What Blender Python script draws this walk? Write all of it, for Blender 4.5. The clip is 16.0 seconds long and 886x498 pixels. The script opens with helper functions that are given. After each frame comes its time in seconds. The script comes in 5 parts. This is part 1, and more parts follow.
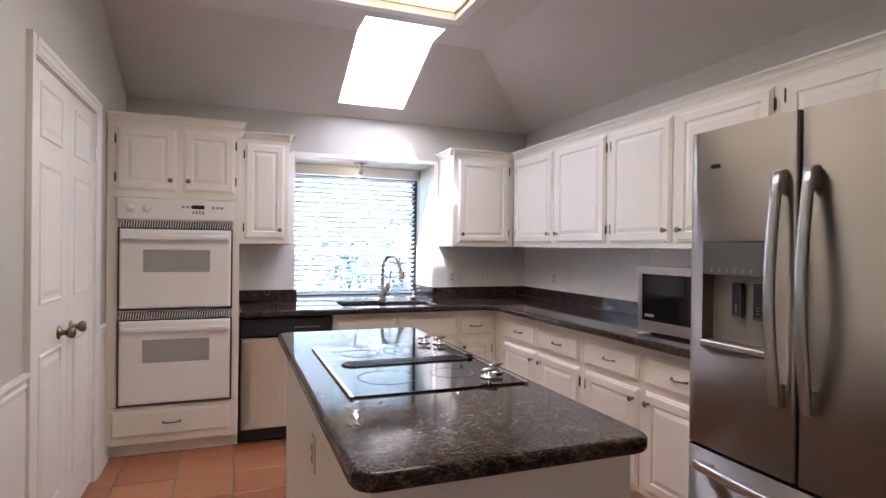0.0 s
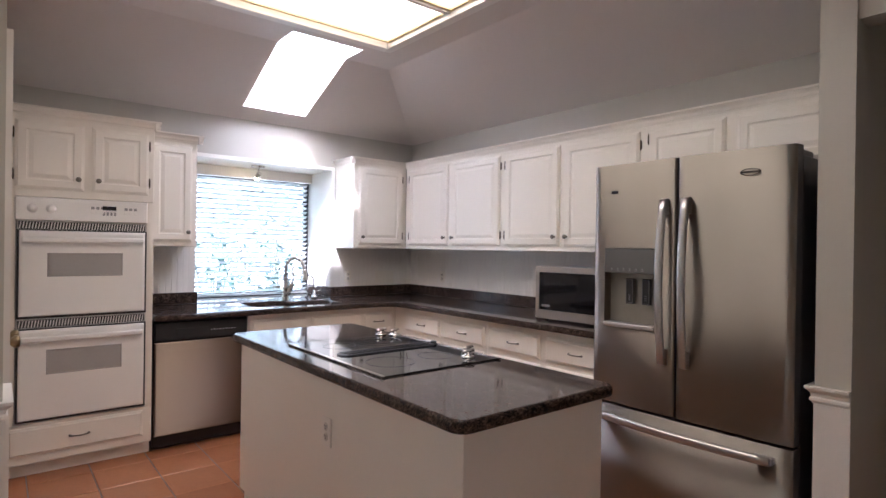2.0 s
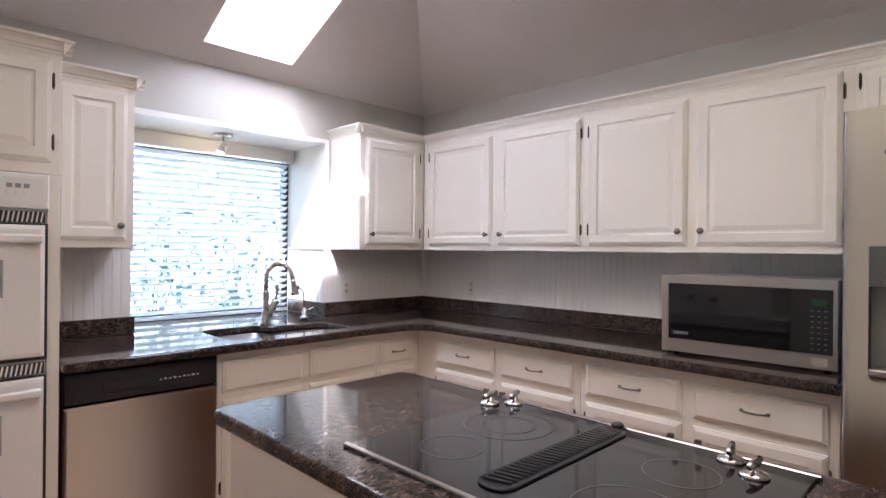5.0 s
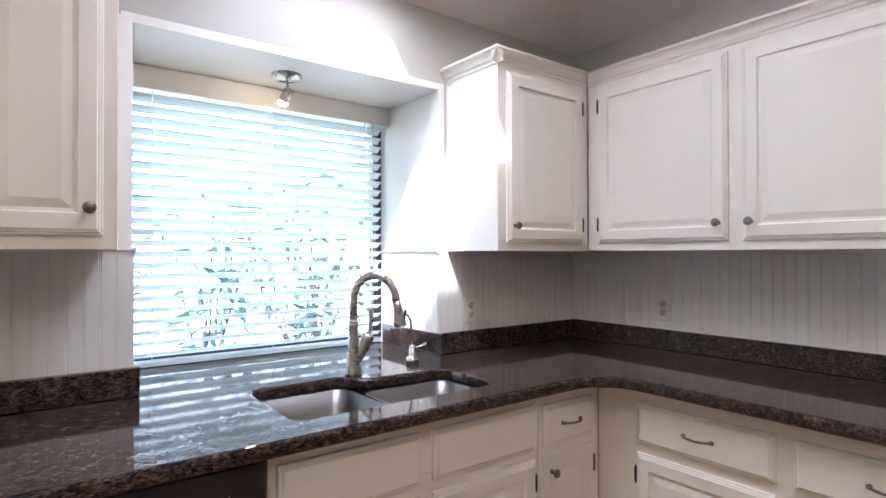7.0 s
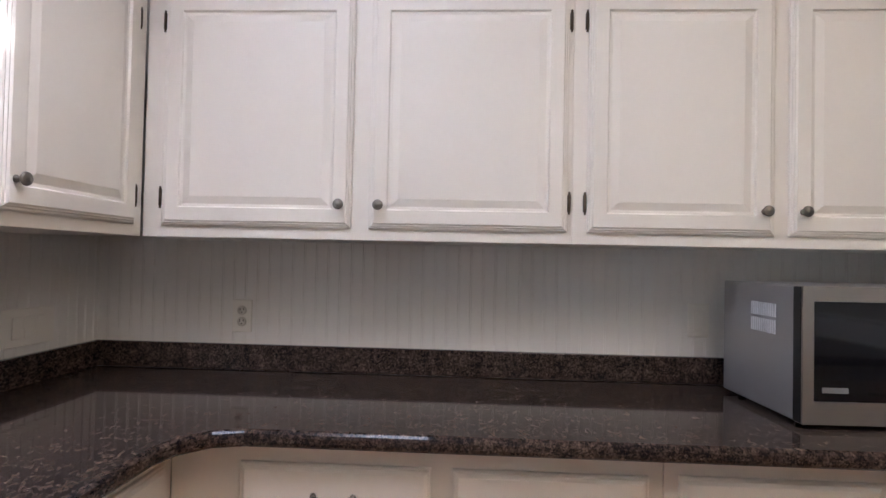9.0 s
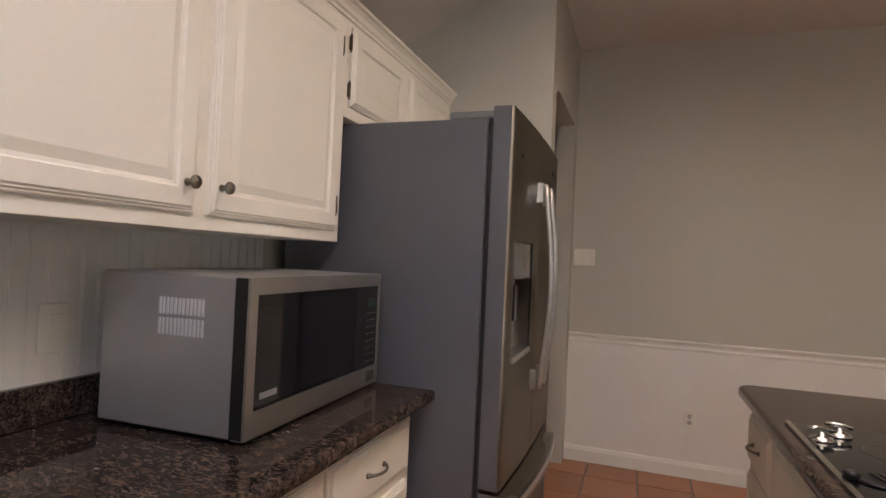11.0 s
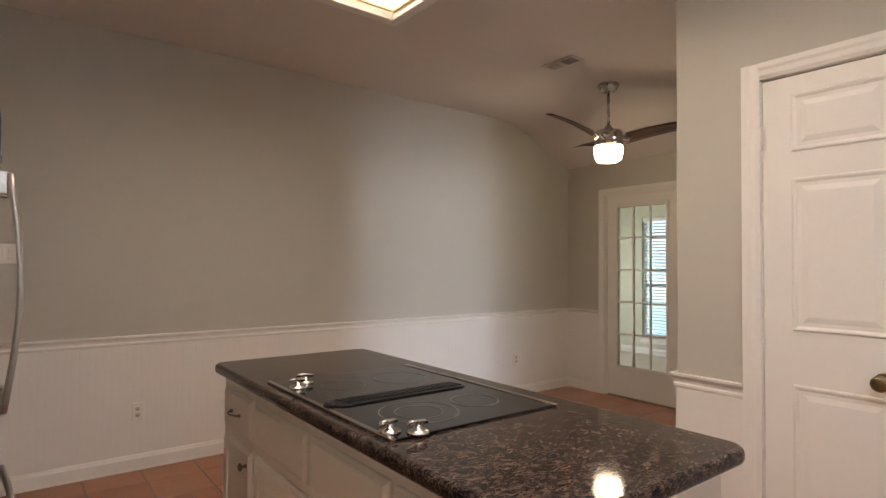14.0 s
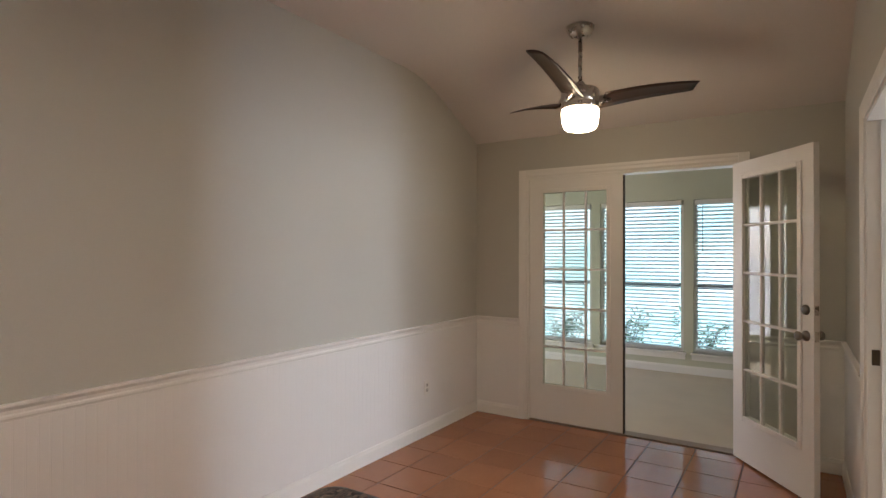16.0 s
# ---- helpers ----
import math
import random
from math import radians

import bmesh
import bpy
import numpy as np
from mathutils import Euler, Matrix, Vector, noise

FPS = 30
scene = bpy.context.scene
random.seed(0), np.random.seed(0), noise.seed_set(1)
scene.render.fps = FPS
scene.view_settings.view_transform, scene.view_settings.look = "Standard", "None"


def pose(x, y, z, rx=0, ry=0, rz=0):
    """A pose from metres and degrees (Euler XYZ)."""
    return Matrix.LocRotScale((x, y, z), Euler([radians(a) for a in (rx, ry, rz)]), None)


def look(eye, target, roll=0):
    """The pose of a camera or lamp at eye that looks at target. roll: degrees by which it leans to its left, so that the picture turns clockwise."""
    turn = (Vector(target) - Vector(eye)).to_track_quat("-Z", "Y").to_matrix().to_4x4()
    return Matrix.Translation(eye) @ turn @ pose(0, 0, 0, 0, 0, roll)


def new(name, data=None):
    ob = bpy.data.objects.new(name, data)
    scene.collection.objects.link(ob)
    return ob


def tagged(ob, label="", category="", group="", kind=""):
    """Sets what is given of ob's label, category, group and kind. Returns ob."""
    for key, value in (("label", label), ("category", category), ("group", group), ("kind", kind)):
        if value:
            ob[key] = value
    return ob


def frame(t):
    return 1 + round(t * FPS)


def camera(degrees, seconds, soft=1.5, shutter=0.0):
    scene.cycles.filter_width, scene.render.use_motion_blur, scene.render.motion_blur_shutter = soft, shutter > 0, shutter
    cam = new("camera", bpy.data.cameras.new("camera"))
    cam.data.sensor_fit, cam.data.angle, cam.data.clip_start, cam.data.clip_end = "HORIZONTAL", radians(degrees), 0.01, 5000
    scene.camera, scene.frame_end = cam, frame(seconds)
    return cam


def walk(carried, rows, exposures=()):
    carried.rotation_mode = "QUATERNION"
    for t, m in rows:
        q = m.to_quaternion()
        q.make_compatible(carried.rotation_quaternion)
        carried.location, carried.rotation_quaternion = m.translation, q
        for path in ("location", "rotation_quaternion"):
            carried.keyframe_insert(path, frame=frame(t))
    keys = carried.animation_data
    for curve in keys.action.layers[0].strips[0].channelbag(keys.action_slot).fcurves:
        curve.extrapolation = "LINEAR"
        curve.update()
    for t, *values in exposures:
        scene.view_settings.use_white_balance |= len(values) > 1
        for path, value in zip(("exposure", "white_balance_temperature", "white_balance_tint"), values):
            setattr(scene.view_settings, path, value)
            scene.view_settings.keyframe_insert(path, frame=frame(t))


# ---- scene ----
cam = camera(77.4, 16.0)

PATH = [
    (0, (-0.23, -1.061, 1.365), (0.485, 0.807, 1.357), 0.7),
    (0.5, (-0.486, -1.039, 1.358), (0.426, 0.741, 1.353), 0.8),
    (1, (-0.689, -1.077, 1.365), (0.391, 0.606, 1.363), 0.9),
    (1.5, (-0.857, -1.109, 1.377), (0.338, 0.494, 1.374), 0.9),
    (2, (-0.976, -1.129, 1.389), (0.278, 0.429, 1.383), 0.8),
    (2.5, (-1.016, -1.046, 1.395), (0.271, 0.485, 1.39), 0.7),
    (3, (-0.95, -0.727, 1.395), (0.348, 0.795, 1.38), 0.7),
    (3.5, (-0.901, -0.463, 1.378), (0.401, 1.055, 1.36), 0.6),
    (3.7, (-0.892, -0.345, 1.373), (0.417, 1.167, 1.354), 0.6),
    (5.8, (-0.456, 0.698, 1.382), (0.988, 2.081, 1.394), 0.4),
    (6, (-0.411, 0.822, 1.395), (1.02, 2.219, 1.403), 0.3),
    (6.5, (-0.187, 1.213, 1.361), (1.129, 2.719, 1.377), -0.0),
    (7, (-0.022, 1.571, 1.358), (1.183, 3.167, 1.376), -0.1),
    (7.5, (0.101, 1.781, 1.344), (1.276, 3.399, 1.365), -0.2),
    (8, (0.239, 1.937, 1.336), (1.599, 3.403, 1.358), 0.4),
    (8.5, (0.336, 2.083, 1.334), (2.163, 2.896, 1.359), 0.9),
    (9, (0.426, 2.205, 1.317), (2.423, 2.307, 1.357), 1.2),
    (9.5, (0.643, 2.256, 1.308), (2.553, 1.666, 1.366), 1.4),
    (10, (0.785, 2.299, 1.324), (2.386, 1.103, 1.383), 1.4),
    (10.2, (0.828, 2.29, 1.327), (2.28, 0.916, 1.366), 1.6),
    (12.3, (1.447, 2.488, 1.331), (0.817, 0.591, 1.394), 1.3),
    (12.5, (1.459, 2.514, 1.336), (0.7, 0.665, 1.407), 0.9),
    (13, (1.484, 2.573, 1.332), (0.491, 0.838, 1.402), 0.7),
    (13.5, (1.473, 2.605, 1.333), (0.351, 0.95, 1.398), 0.5),
    (14, (1.418, 2.495, 1.345), (0.194, 0.915, 1.401), 0.5),
    (14.5, (1.289, 2.178, 1.349), (-0.038, 0.682, 1.394), 0.4),
    (15, (1.215, 1.829, 1.356), (-0.225, 0.442, 1.393), 0.4),
    (15.5, (1.141, 1.399, 1.382), (-0.444, 0.181, 1.416), 0.4),
    (16, (0.922, 0.884, 1.429), (-0.764, -0.19, 1.447), 0.2),
]
walk(cam, [(t, look(e, g, r)) for t, e, g, r in PATH], [(0, 1.5, 5600, 25), (3.5, 1.5, 5570, 25), (6, 1.48, 5570, 23), (8.5, 1.4, 5500, 22), (9.5, 1.38, 5820, 24), (10, 1.38, 5930, 24), (12.4, 1.42, 6720, 25), (14.5, 1.45, 6450, 24), (16, 1.44, 6320, 23)])

# ---- world, sun, exposure ----
SUN_DIR = Vector((0.66, 1.0, -1.58)).normalized()
world = bpy.data.worlds.new("sky")
scene.world = world
world.use_nodes = True
wn = world.node_tree.nodes
wl = world.node_tree.links
sky = wn.new("ShaderNodeTexSky")
sky.sky_type = "NISHITA"
sky.sun_disc = False
sky.sun_elevation = math.asin(-SUN_DIR.z)
sky.sun_rotation = math.atan2(-SUN_DIR.x, -SUN_DIR.y)
wl.new(sky.outputs[0], wn["Background"].inputs[0])
wn["Background"].inputs[1].default_value = 0.15

sun = new("sun", bpy.data.lights.new("sun", "SUN"))
sun.data.energy = 5.0
sun.data.angle = radians(1.5)
sun.data.color = (1.0, 0.95, 0.88)
sun.matrix_world = look((0.8, 0, 8), Vector((0.8, 0, 8)) + SUN_DIR)


def area(name, eye, target, sx, sy, power, color):
    ob = new(name, bpy.data.lights.new(name, "AREA"))
    ob.data.shape, ob.data.size, ob.data.size_y = "RECTANGLE", sx, sy
    ob.data.energy, ob.data.color = power, color
    ob.matrix_world = look(eye, target)
    return ob


# ---- materials ----
def mat(name, color, rough=0.5, metal=0.0, vary=0.04, scale=6.0, bump=0.0, bscale=60.0, coat=0.0, spec=0.5, random_hue=0.0, stretch=None, rvary=0.06):
    """A procedural surface: colour varied at two scales, uneven gloss, fine relief."""
    m = bpy.data.materials.new(name)
    m.use_nodes = True
    n, l = m.node_tree.nodes, m.node_tree.links
    b = n["Principled BSDF"]
    b.inputs["Metallic"].default_value = metal
    b.inputs["Coat Weight"].default_value = coat
    b.inputs["Specular IOR Level"].default_value = spec
    tc = n.new("ShaderNodeTexCoord")
    vec = tc.outputs["Object"]
    if stretch:
        mp = n.new("ShaderNodeMapping")
        mp.inputs["Scale"].default_value = stretch
        l.new(vec, mp.inputs["Vector"])
        vec = mp.outputs["Vector"]
    big = n.new("ShaderNodeTexNoise")
    big.inputs["Scale"].default_value, big.inputs["Detail"].default_value = scale, 5
    fine = n.new("ShaderNodeTexNoise")
    fine.inputs["Scale"].default_value, fine.inputs["Detail"].default_value = bscale, 4
    l.new(vec, big.inputs["Vector"])
    l.new(vec, fine.inputs["Vector"])
    mix = n.new("ShaderNodeMix")
    mix.data_type = "RGBA"
    c = Vector(color)
    mix.inputs["A"].default_value = (*(c * (1 - 2 * vary)), 1)
    mix.inputs["B"].default_value = (*[min(1, v) for v in c * (1 + 2 * vary)], 1)
    add = n.new("ShaderNodeMath")
    add.operation = "MULTIPLY_ADD"
    l.new(fine.outputs[0], add.inputs[0])
    add.inputs[1].default_value = 0.35
    sc = n.new("ShaderNodeMath")
    sc.operation = "MULTIPLY"
    l.new(big.outputs[0], sc.inputs[0])
    sc.inputs[1].default_value = 0.65
    l.new(sc.outputs[0], add.inputs[2])
    l.new(add.outputs[0], mix.inputs["Factor"])
    out = mix.outputs["Result"]
    if random_hue:
        info = n.new("ShaderNodeObjectInfo")
        mr = n.new("ShaderNodeMapRange")
        mr.inputs["To Min"].default_value, mr.inputs["To Max"].default_value = 1 - random_hue, 1 + random_hue
        l.new(info.outputs["Random"], mr.inputs["Value"])
        hsv = n.new("ShaderNodeHueSaturation")
        l.new(mr.outputs[0], hsv.inputs["Value"])
        l.new(out, hsv.inputs["Color"])
        out = hsv.outputs[0]
    l.new(out, b.inputs["Base Color"])
    rr = n.new("ShaderNodeMapRange")
    rr.inputs["To Min"].default_value, rr.inputs["To Max"].default_value = max(0.01, rough - rvary), min(1, rough + rvary)
    l.new(big.outputs[0], rr.inputs["Value"])
    l.new(rr.outputs[0], b.inputs["Roughness"])
    if bump:
        bp = n.new("ShaderNodeBump")
        bp.inputs["Strength"].default_value, bp.inputs["Distance"].default_value = bump, 0.002
        l.new(fine.outputs[0], bp.inputs["Height"])
        l.new(bp.outputs[0], b.inputs["Normal"])
    return m


def glowing(name, color, strength):
    m = bpy.data.materials.new(name)
    m.use_nodes = True
    b = m.node_tree.nodes["Principled BSDF"]
    b.inputs["Base Color"].default_value = (*color, 1)
    b.inputs["Emission Color"].default_value = (*color, 1)
    b.inputs["Emission Strength"].default_value = strength
    return m


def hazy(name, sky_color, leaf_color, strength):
    """A glowing backdrop sheet in sky colour, with soft uneven green in it."""
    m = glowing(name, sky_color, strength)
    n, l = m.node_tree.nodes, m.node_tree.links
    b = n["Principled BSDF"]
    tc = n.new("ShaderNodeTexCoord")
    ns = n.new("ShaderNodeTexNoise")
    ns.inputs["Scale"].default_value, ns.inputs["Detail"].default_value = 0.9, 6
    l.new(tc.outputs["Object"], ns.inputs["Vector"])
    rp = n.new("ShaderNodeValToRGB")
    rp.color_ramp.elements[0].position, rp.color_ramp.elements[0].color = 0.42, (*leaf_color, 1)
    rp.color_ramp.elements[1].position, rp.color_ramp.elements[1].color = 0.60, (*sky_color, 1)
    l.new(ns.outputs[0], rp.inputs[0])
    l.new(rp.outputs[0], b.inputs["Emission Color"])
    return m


def glass(name, tint=(1, 1, 1), rough=0.0, ior=1.45):
    m = bpy.data.materials.new(name)
    m.use_nodes = True
    b = m.node_tree.nodes["Principled BSDF"]
    b.inputs["Base Color"].default_value = (*tint, 1)
    b.inputs["Transmission Weight"].default_value = 1
    b.inputs["Roughness"].default_value = rough
    b.inputs["IOR"].default_value = ior
    return m


def granite_mat():
    """Polished granite: stretched crystals about 10 mm long in black, brown, tan and grey, in loose clouds."""
    m = bpy.data.materials.new("granite")
    m.use_nodes = True
    n, l = m.node_tree.nodes, m.node_tree.links
    b = n["Principled BSDF"]
    tc = n.new("ShaderNodeTexCoord")
    warp = n.new("ShaderNodeTexNoise")
    warp.inputs["Scale"].default_value, warp.inputs["Detail"].default_value = 70, 3
    l.new(tc.outputs["Object"], warp.inputs["Vector"])
    wsc = n.new("ShaderNodeVectorMath")
    wsc.operation = "MULTIPLY_ADD"
    l.new(warp.outputs["Color"], wsc.inputs[0])
    wsc.inputs[1].default_value = (0.006, 0.006, 0.006)
    l.new(tc.outputs["Object"], wsc.inputs[2])
    mp = n.new("ShaderNodeMapping")
    mp.inputs["Rotation"].default_value = (0, 0, 0.5)
    mp.inputs["Scale"].default_value = (0.55, 1, 1)
    l.new(wsc.outputs[0], mp.inputs["Vector"])
    cry = n.new("ShaderNodeTexVoronoi")
    cry.inputs["Scale"].default_value = 260
    l.new(mp.outputs[0], cry.inputs["Vector"])
    cloud = n.new("ShaderNodeTexNoise")
    cloud.inputs["Scale"].default_value, cloud.inputs["Detail"].default_value = 85, 5
    l.new(mp.outputs[0], cloud.inputs["Vector"])
    sep = n.new("ShaderNodeSeparateColor")
    l.new(cry.outputs["Color"], sep.inputs[0])
    a1 = n.new("ShaderNodeMath")
    a1.operation = "MULTIPLY_ADD"
    l.new(sep.outputs[0], a1.inputs[0])
    a1.inputs[1].default_value = 0.32
    patch = n.new("ShaderNodeTexNoise")
    patch.inputs["Scale"].default_value, patch.inputs["Detail"].default_value = 24, 3
    l.new(tc.outputs["Object"], patch.inputs["Vector"])
    both = n.new("ShaderNodeMix")
    both.inputs["Factor"].default_value = 0.42
    l.new(cloud.outputs[0], both.inputs["A"])
    l.new(patch.outputs[0], both.inputs["B"])
    l.new(both.outputs["Result"], a1.inputs[2])
    ramp = n.new("ShaderNodeValToRGB")
    r = ramp.color_ramp
    r.elements[0].position, r.elements[0].color = 0.46, (0.008, 0.007, 0.009, 1)
    r.elements[1].position, r.elements[1].color = 0.92, (0.155, 0.108, 0.08, 1)
    for p, c in ((0.55, (0.017, 0.014, 0.014, 1)), (0.63, (0.036, 0.025, 0.021, 1)), (0.71, (0.060, 0.041, 0.032, 1)), (0.81, (0.09, 0.064, 0.049, 1))):
        e = r.elements.new(p)
        e.color = c
    l.new(a1.outputs[0], ramp.inputs[0])
    l.new(ramp.outputs[0], b.inputs["Base Color"])
    b.inputs["Roughness"].default_value = 0.065
    b.inputs["Specular IOR Level"].default_value = 0.18
    return m


def brushed(name, color, rough):
    """Brushed stainless steel whose grain spreads reflections up and down."""
    m = bpy.data.materials.new(name)
    m.use_nodes = True
    n, l = m.node_tree.nodes, m.node_tree.links
    g = n.new("ShaderNodeBsdfAnisotropic")
    g.distribution = "BECKMANN"
    g.inputs["Roughness"].default_value = rough
    g.inputs["Anisotropy"].default_value = 0.72
    g.inputs["Rotation"].default_value = 0.0
    geo = n.new("ShaderNodeNewGeometry")
    tg = n.new("ShaderNodeVectorMath")
    tg.operation = "CROSS_PRODUCT"
    tg.inputs[1].default_value = (0.02, 0.03, 1)
    l.new(geo.outputs["Normal"], tg.inputs[0])
    l.new(tg.outputs[0], g.inputs["Tangent"])
    tc = n.new("ShaderNodeTexCoord")
    mp = n.new("ShaderNodeMapping")
    mp.inputs["Scale"].default_value = (2, 2, 0.6)
    ns = n.new("ShaderNodeTexNoise")
    ns.inputs["Scale"].default_value, ns.inputs["Detail"].default_value = 1.6, 3
    l.new(tc.outputs["Object"], mp.inputs["Vector"])
    l.new(mp.outputs[0], ns.inputs["Vector"])
    mx = n.new("ShaderNodeMix")
    mx.data_type = "RGBA"
    c = Vector(color)
    mx.inputs["A"].default_value, mx.inputs["B"].default_value = (*(c * 0.9), 1), (*(c * 1.1), 1)
    l.new(ns.outputs[0], mx.inputs["Factor"])
    l.new(mx.outputs["Result"], g.inputs["Color"])
    l.new(g.outputs[0], n["Material Output"].inputs["Surface"])
    return m


def translucent(m, share, color=(0.85, 0.88, 0.88)):
    """Lets part of the light through, as thin painted slats do."""
    n, l = m.node_tree.nodes, m.node_tree.links
    b = n["Principled BSDF"]
    tr = n.new("ShaderNodeBsdfTranslucent")
    tr.inputs["Color"].default_value = (*color, 1)
    mx = n.new("ShaderNodeMixShader")
    mx.inputs[0].default_value = share
    l.new(b.outputs[0], mx.inputs[1])
    l.new(tr.outputs[0], mx.inputs[2])
    l.new(mx.outputs[0], n["Material Output"].inputs["Surface"])
    return m


M_CAB = mat("cabinet_paint", (0.80, 0.75, 0.655), 0.42, vary=0.02, scale=3, bump=0.05, bscale=90)
M_TRIM = mat("trim_paint", (0.80, 0.77, 0.71), 0.4, vary=0.02, scale=3, bump=0.05, bscale=90)
M_WALL = mat("wall_paint", (0.505, 0.48, 0.415), 0.6, vary=0.025, scale=1.6, bump=0.22, bscale=150)
M_CEIL = mat("ceiling_paint", (0.69, 0.635, 0.585), 0.8, vary=0.03, scale=1.3, bump=0.3, bscale=120)
M_BEAD = mat("beadboard_paint", (0.78, 0.75, 0.70), 0.42, vary=0.02, scale=3, bump=0.05, bscale=80)
M_GRANITE = granite_mat()
M_TILE = mat("terracotta", (0.37, 0.148, 0.066), 0.11, vary=0.09, scale=5, bump=0.18, bscale=40, random_hue=0.10, rvary=0.08)
M_GROUT = mat("grout", (0.17, 0.12, 0.095), 0.9, vary=0.1, scale=20, bump=0.4, bscale=200)
M_STEEL = brushed("brushed_steel", (0.30, 0.274, 0.236), 0.49)
# dishwasher copy of the steel, browned to carry the floor's reflection
M_STEEL_FLOORTINT = brushed("floor_tinted_steel", (0.30, 0.235, 0.185), 0.52)
M_SINK = mat("satin_sink_steel", (0.25, 0.235, 0.22), 0.36, 1.0, vary=0.04, scale=8, bump=0.05, bscale=200)
M_CHROME = mat("polished_steel", (0.60, 0.58, 0.55), 0.2, 1.0, vary=0.03, scale=12)
M_SATIN = mat("satin_handle", (0.50, 0.48, 0.455), 0.36, 1.0, vary=0.03, scale=12)
M_NICKEL = mat("brushed_nickel", (0.58, 0.55, 0.50), 0.28, 1.0, vary=0.05, scale=30)
M_PEWTER = mat("dark_pewter", (0.20, 0.18, 0.15), 0.33, 1.0, vary=0.15, scale=90)
M_BRONZE = mat("old_bronze", (0.10, 0.075, 0.05), 0.4, 1.0, vary=0.2, scale=120)
M_FSIDE = mat("fridge_side", (0.105, 0.105, 0.115), 0.45, vary=0.04, scale=5, bump=0.25, bscale=350)
M_DARK = mat("black_plastic", (0.012, 0.012, 0.013), 0.35, vary=0.1, scale=20)
M_GREY = mat("grey_plastic", (0.20, 0.20, 0.20), 0.4, vary=0.05, scale=20)
M_BLKGLASS = mat("black_glass", (0.006, 0.006, 0.008), 0.05, vary=0.05, scale=4, rvary=0.02)
M_RING = mat("burner_ring", (0.10, 0.098, 0.095), 0.35)
M_ENAMEL = mat("white_enamel", (0.80, 0.775, 0.72), 0.25, vary=0.015, scale=3)
M_OVENGLASS = mat("oven_glass", (0.36, 0.345, 0.32), 0.10, vary=0.05, scale=4)
M_SLOT = mat("dark_gap", (0.03, 0.028, 0.025), 0.6)
M_OUTLET = mat("outlet_plastic", (0.78, 0.74, 0.66), 0.35, vary=0.01)
M_BLIND = translucent(mat("blind_slat", (0.82, 0.83, 0.82), 0.45, vary=0.02, scale=4), 0.65)
M_WOODDARK = mat("fan_blade_wood", (0.045, 0.022, 0.013), 0.35, vary=0.35, scale=10, stretch=(1, 9, 9))
M_CARPET = mat("carpet", (0.56, 0.47, 0.35), 0.95, vary=0.08, scale=3, bump=0.9, bscale=300)
M_SUNWALL = mat("sunroom_paint", (0.56, 0.56, 0.43), 0.6, vary=0.03, scale=2, bump=0.2, bscale=150)
# hall colour is darkened to carry the dimness of the unlit passage
M_HALL_SHADE = mat("hall_paint_shaded", (0.30, 0.25, 0.19), 0.7, vary=0.04, scale=2, bump=0.2, bscale=150)
M_GLASS = glass("clear_glass")
# door panes are tinted to carry the darkness seen in them
M_DOORGLASS = glass("dimmed_door_glass", (0.80, 0.86, 0.80), 0.0, 1.3)
M_LENS = glowing("lit_diffuser", (1.0, 0.88, 0.66), 2.1)
M_WARM_RIM = mat("warm_rim_plastic", (0.66, 0.55, 0.30), 0.5, vary=0.05)
M_FANGLASS = glowing("lit_frosted_glass", (1.0, 0.86, 0.54), 8.5)
M_BULB = glowing("lit_bulb", (1.0, 0.78, 0.45), 70.0)
# backdrop glow stands in for daylight on the blinds and rooms
M_GLOW_NORTH = hazy("backdrop_glow_north", (0.86, 0.97, 1.0), (0.50, 0.80, 0.83), 2.1)
M_GLOW_WEST = hazy("backdrop_glow_west", (0.74, 0.93, 1.0), (0.36, 0.68, 0.70), 0.60)
M_LCD = mat("green_display", (0.02, 0.07, 0.03), 0.3)
M_LEAF = translucent(mat("leaf", (0.06, 0.11, 0.08), 0.45, vary=0.25, scale=4), 0.4, (0.16, 0.30, 0.26))
M_LEAFB = translucent(mat("shrub_leaf", (0.11, 0.16, 0.09), 0.5, vary=0.25, scale=4), 0.5, (0.25, 0.40, 0.28))
M_BARK = mat("bark", (0.14, 0.10, 0.07), 0.8, vary=0.2, scale=12, bump=0.8, bscale=40)
M_LAWN = mat("lawn", (0.09, 0.12, 0.05), 0.9, vary=0.3, scale=0.8, bump=1.0, bscale=30)
M_FENCE = mat("weathered_fence", (0.36, 0.31, 0.26), 0.8, vary=0.15, scale=3, bump=0.5, bscale=30)
M_ROOF = mat("roof_shingle", (0.12, 0.11, 0.10), 0.9, vary=0.2, scale=8, bump=0.5, bscale=40)
M_PATIO = mat("patio_concrete", (0.55, 0.53, 0.49), 0.85, vary=0.1, scale=1.5, bump=0.4, bscale=60)
M_INK = mat("printed_grey", (0.25, 0.24, 0.23), 0.5)
M_LIGHTINK = mat("printed_light", (0.6, 0.6, 0.6), 0.5)


